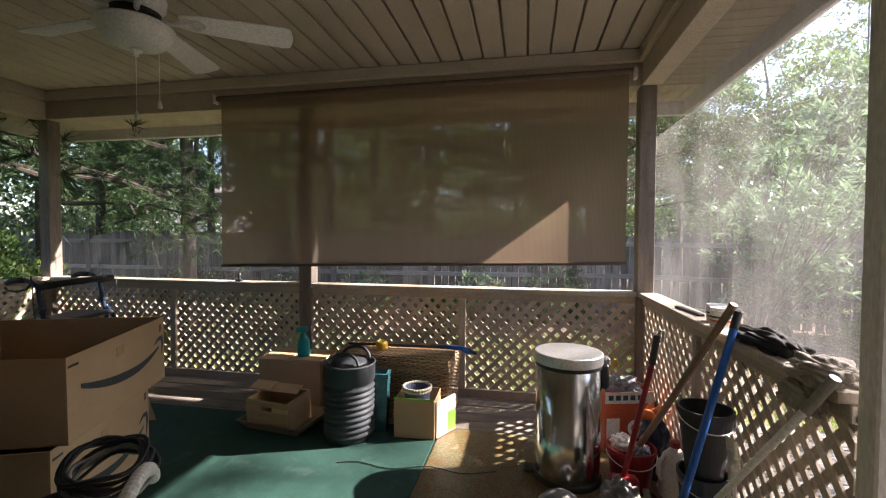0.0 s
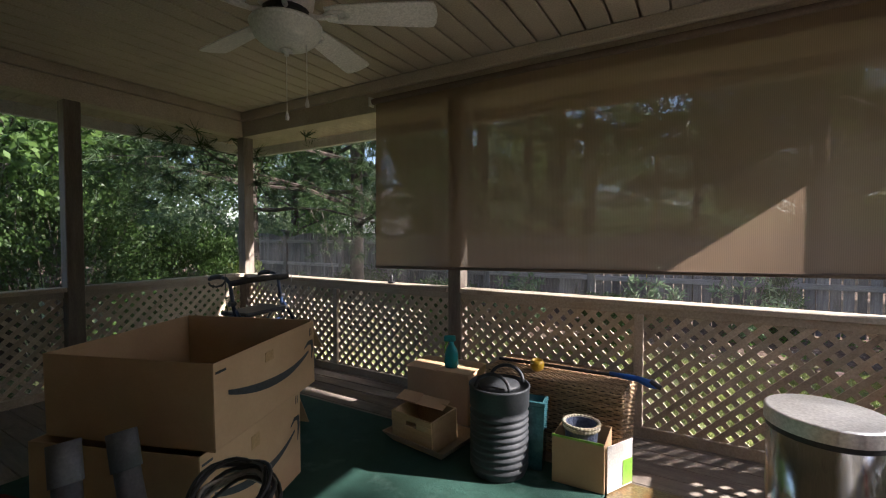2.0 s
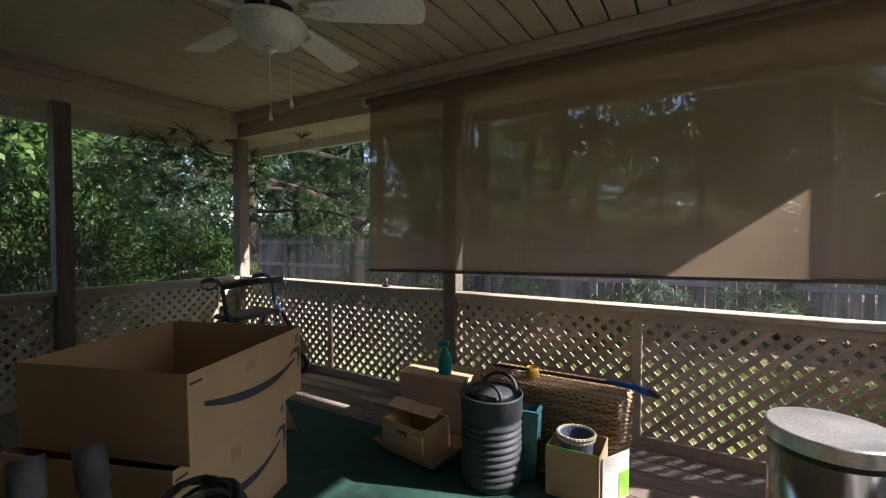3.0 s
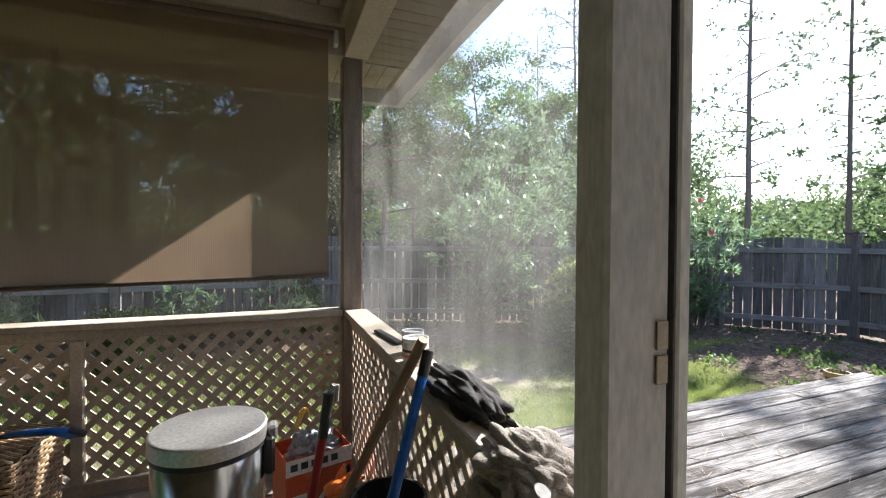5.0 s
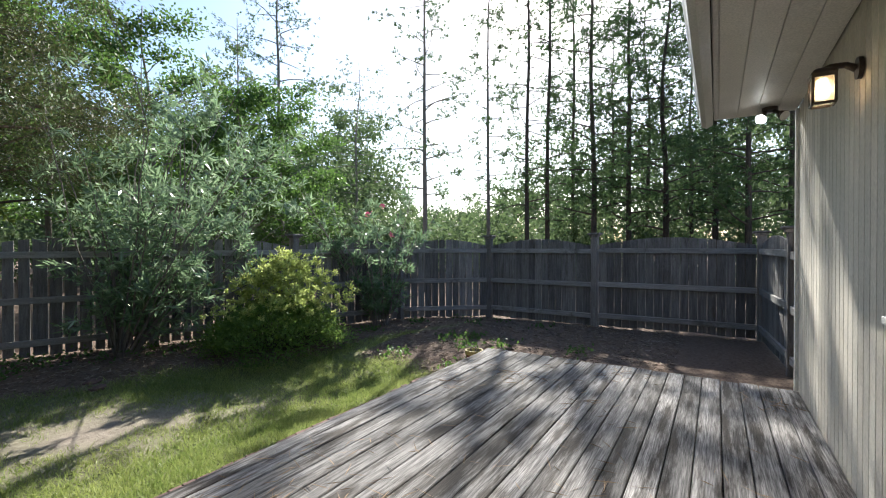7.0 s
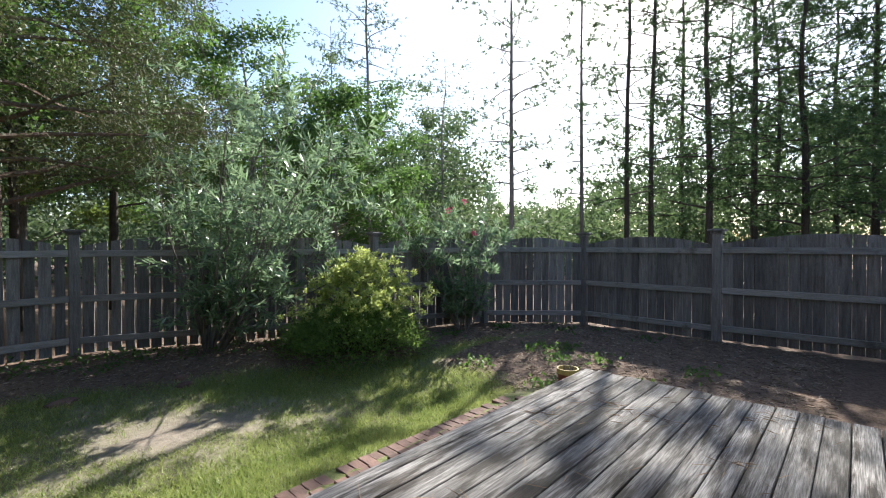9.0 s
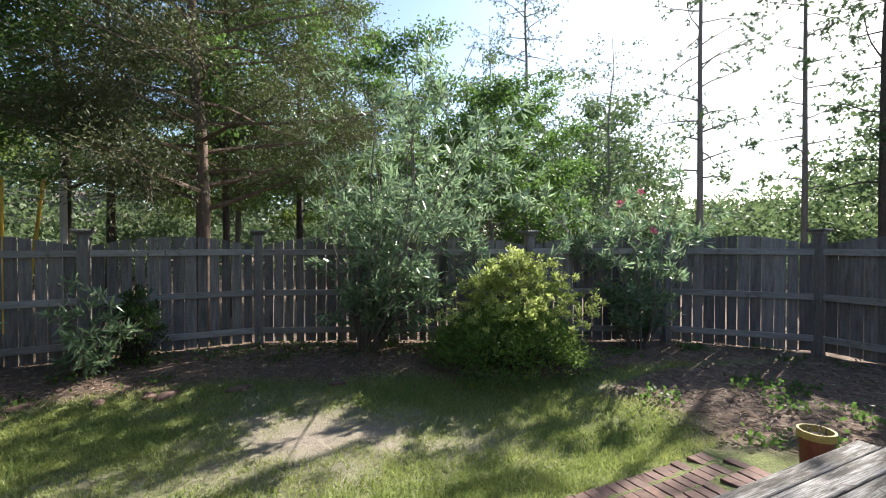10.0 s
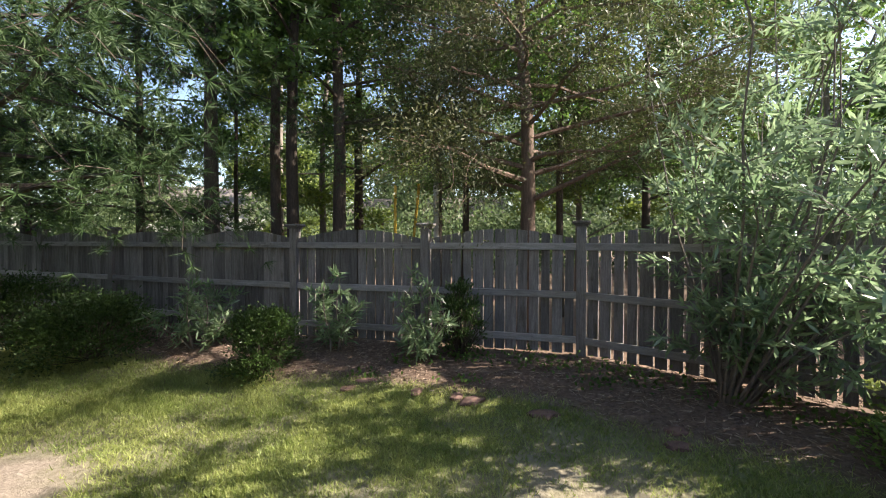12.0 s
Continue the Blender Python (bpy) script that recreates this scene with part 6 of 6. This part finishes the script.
# brick edging on the ground before the deck
edge = thing("brick_edging", "flat red brick edging sunk in the lawn", "edging", kind="structure")
rnd = random.Random(6)
made = {}
for row in range(4):
    x = 1.4 + 0.05 * (row % 2)
    while x < 6.0:
        y = 3.62 + 0.207 * row
        me = made.get(0)
        if me is None:
            o = part("brick", box(-0.05, 0.05, -0.101, 0.101, -0.05, 0.012, 0.005), BRICK, edge)
            made[0] = o.data
        else:
            o = new("brick", me); o.parent = edge
        o.matrix_basis = pose(x, y, gz(x, y + 0.1) + 0.016 + rnd.uniform(-0.004, 0.004), rnd.uniform(-2, 2), rnd.uniform(-2, 2), rnd.uniform(-3, 3))
        x += 0.104 if rnd.random() > 0.03 else 0.208
# loose stones at the edge of the bed
for i in range(9):
    x = -0.3 + 0.5 * i + rnd.uniform(-0.4, 0.4)
    y = fence_y(x) - 1.45 + rnd.uniform(-0.25, 0.2)
    st = thing("edging_stone", "reddish flat stone at the edge of the bed", "stone", (x, y, gz(x, y)), rnd.uniform(0, 90), group="stones of the bed")
    bm = bmesh.new()
    bmesh.ops.create_icosphere(bm, subdivisions=2, radius=1)
    s = Vector((rnd.uniform(0.1, 0.2), rnd.uniform(0.06, 0.10), rnd.uniform(0.03, 0.06)))
    for v in bm.verts:
        v.co = Vector((v.co.x * s.x, v.co.y * s.y, v.co.z * s.z)) * (1 + 0.25 * noise.noise(v.co * 1.5 + Vector((i, 0, 0))))
    part("stone", bm, BRICK, st)

# yellow guy-wire guards and a grey post beyond the fence
for x, dx in ((-1.78, 0.0), (-1.50, 0.35)):
    g = thing("guy_guard", "yellow guy-wire guard beyond the fence", "pole", (x, 13.0, gz(x, 13.0) - 0.1), group="guy-wire guards")
    part("sleeve", tube([(0, 0, 0), (dx, 0, 3.1)], 0.035, 8), YELLOW, g)
gp = thing("grey_post", "plain grey steel post beyond the fence", "post", (-1.25, 14.4, gz(-1.2, 14.4) - 0.1))
part("shaft", tube([(0, 0, 0), (0, 0, 3.3)], 0.07, 10), GUTTER, gp)


def far_house(x, y, turn, w, d, h, wall):
    root = thing("distant_house", "pale house with white trim seen through the trees", "house", (x, y, -0.6), turn)
    part("wall", box(-w, w, -d, d, 0, h), wall, root)
    bm = bmesh.new()
    v = [bm.verts.new(c) for c in ((-w - 0.4, -d - 0.4, h), (w + 0.4, -d - 0.4, h), (w + 0.4, d + 0.4, h), (-w - 0.4, d + 0.4, h), (-w, 0, h + 2.2), (w, 0, h + 2.2))]
    for q in ((0, 1, 5, 4), (2, 3, 4, 5), (1, 2, 5), (3, 0, 4), (3, 2, 1, 0)):
        bm.faces.new([v[i] for i in q])
    part("roof", bm, ROOF, root)
    for i in range(5):
        u = -w + (i + 0.7) * 2 * w / 5.4
        wn_ = part("window", box(u - 0.5, u + 0.5, -d - 0.03, -d - 0.004, 1.0, 2.3), WHITE_PAINT, root)
        part("pane", box(u - 0.4, u + 0.4, -d - 0.05, -d - 0.034, 1.1, 2.2), GLASS, wn_)
    part("porch_column", box(-w * 0.2, -w * 0.2 + 0.2, -d - 1.2, -d - 1.0, 0, h), WHITE_PAINT, root)


far_house(-29, 35, 42, 7, 4, 4.4, WHITE_PAINT)
far_house(-10, 36, 12, 6, 4, 3.0, BRICK)

# pink flowers of the oleander
FLOWER = leaf_mat("pink_petal", (0.55, 0.06, 0.16), (0.70, 0.15, 0.28), 0.4)
for x, y, z in ((7.9, 6.4, 1.48), (8.0, 6.7, 2.1), (7.6, 6.75, 1.9)):
    fl_ = thing("oleander_flower", "pink oleander flower cluster", "flower", (x, y, z), group="oleander flowers")
    np.random.seed(int(x * 100))
    leaves("petal", np.random.normal(size=(40, 3)) * 0.025, np.random.normal(size=(40, 3)), 0.035, 0.022, FLOWER, fl_, "stuff")


# ---- grass, litter and ground cover ----
def scatter(n, x0, x1, y0, y1, keep, seed):
    rnd = random.Random(seed)
    out = []
    while n > 0:
        n -= 1
        x, y = rnd.uniform(x0, x1), rnd.uniform(y0, y1)
        k = keep(x, y)
        if rnd.random() < k:
            out.append((x, y))
    return out


def on_lawn(x, y):
    if (x > 0.9 and y < 4.38 + 0.08 * noise.noise((x * 4, 0, 0))) or (x < 1.0 and y < 4.2 and x > -5.3):
        return 0.0
    return (1 - bed(x, y)) * max(0.0, 1 - 1.25 * bare(x, y))


np.random.seed(9)
pts = scatter(460000, -7, 8.2, 3.6, 9.4, on_lawn, 2)
a = np.array([(x, y, gz(x, y) - 0.01) for x, y in pts])
d = np.random.normal(size=a.shape) * np.array([0.55, 0.55, 0.1]) + np.array([0, 0, 0.8])
grass = leaves("grass", a, d, np.random.uniform(0.03, 0.09, len(a)), 0.010, L_GRASS, None, needle=True)
tagged(grass, "patchy short green lawn grass", "grass", "", "stuff")

LITTER = mat("bark_litter", (0.10, 0.065, 0.045), (0.34, 0.27, 0.21), 8, 0.9, 0.0, island=True, vary=0.5)
STRAW = mat("pine_straw", (0.20, 0.12, 0.06), (0.36, 0.25, 0.15), 8, 0.85, 0.0, island=True, vary=0.4)
pts = scatter(60000, -7, 10.4, 1.4, 10, lambda x, y: bed(x, y) if not (x < 6.2 and y < 3.4) else 0.0, 3)
a = np.array([(x, y, gz(x, y) + 0.012) for x, y in pts])
d = np.random.normal(size=a.shape) * np.array([1, 1, 0.12])
tagged(leaves("litter", a, d, np.random.uniform(0.04, 0.14, len(a)), 0.012, LITTER, None, needle=True), "pine straw and bark litter in the beds", "litter", "", "stuff")
rnd = random.Random(12)
a = []
for i in range(34):
    cx, cy = rnd.uniform(1.2, 5.9), rnd.uniform(0.5, 3.2)
    s = rnd.uniform(0.06, 0.28)
    a += [(cx + rnd.gauss(0, s), cy + rnd.gauss(0, s), 0.006) for k in range(rnd.randint(8, 34))]
a = np.array([q for q in a if 1.0 < q[0] < 5.9 and 0.35 < q[1] < 3.2])
d = np.random.normal(size=a.shape) * np.array([1, 1, 0.03])
tagged(leaves("pine_needles", a, d, np.random.uniform(0.08, 0.2, len(a)), 0.0045, STRAW, None), "fallen brown pine needles on the deck", "pine needles", "", "stuff")

pts = scatter(5200, 0.6, 6.0, 8.0, 10.0, lambda x, y: ease((y - fence_y(x) + 0.85) / 0.3) * (1 if y < fence_y(x) - 0.08 else 0) * (0.5 + noise.noise((x * 1.5, y * 1.5, 4))), 5)
a = np.array([(x, y, gz(x, y) + random.Random(int(x * 1e5)).uniform(0.0, 0.16)) for x, y in pts])
d = np.random.normal(size=a.shape) + np.array([0, 0, 0.5])
rnd = random.Random(31)
for i in range(70):                              # weeds in clumps over the beds
    x, y = rnd.uniform(-2, 10.2), rnd.uniform(2.5, 9.6)
    if bed(x, y) > 0.8 and y < fence_y(x) - 0.1:
        k = rnd.randint(20, 90)
        a = np.concatenate([a, np.array([(x, y, gz(x, y) + 0.03)]) + np.random.normal(size=(k, 3)) * np.array([0.16, 0.12, 0.02])])
        d = np.concatenate([d, np.random.normal(size=(k, 3)) + np.array([0, 0, 0.6])])
tagged(leaves("ground_cover", a, d, 0.065, 0.038, L_BROAD, None), "low leafy ground cover along the fence", "ground cover", "", "stuff")
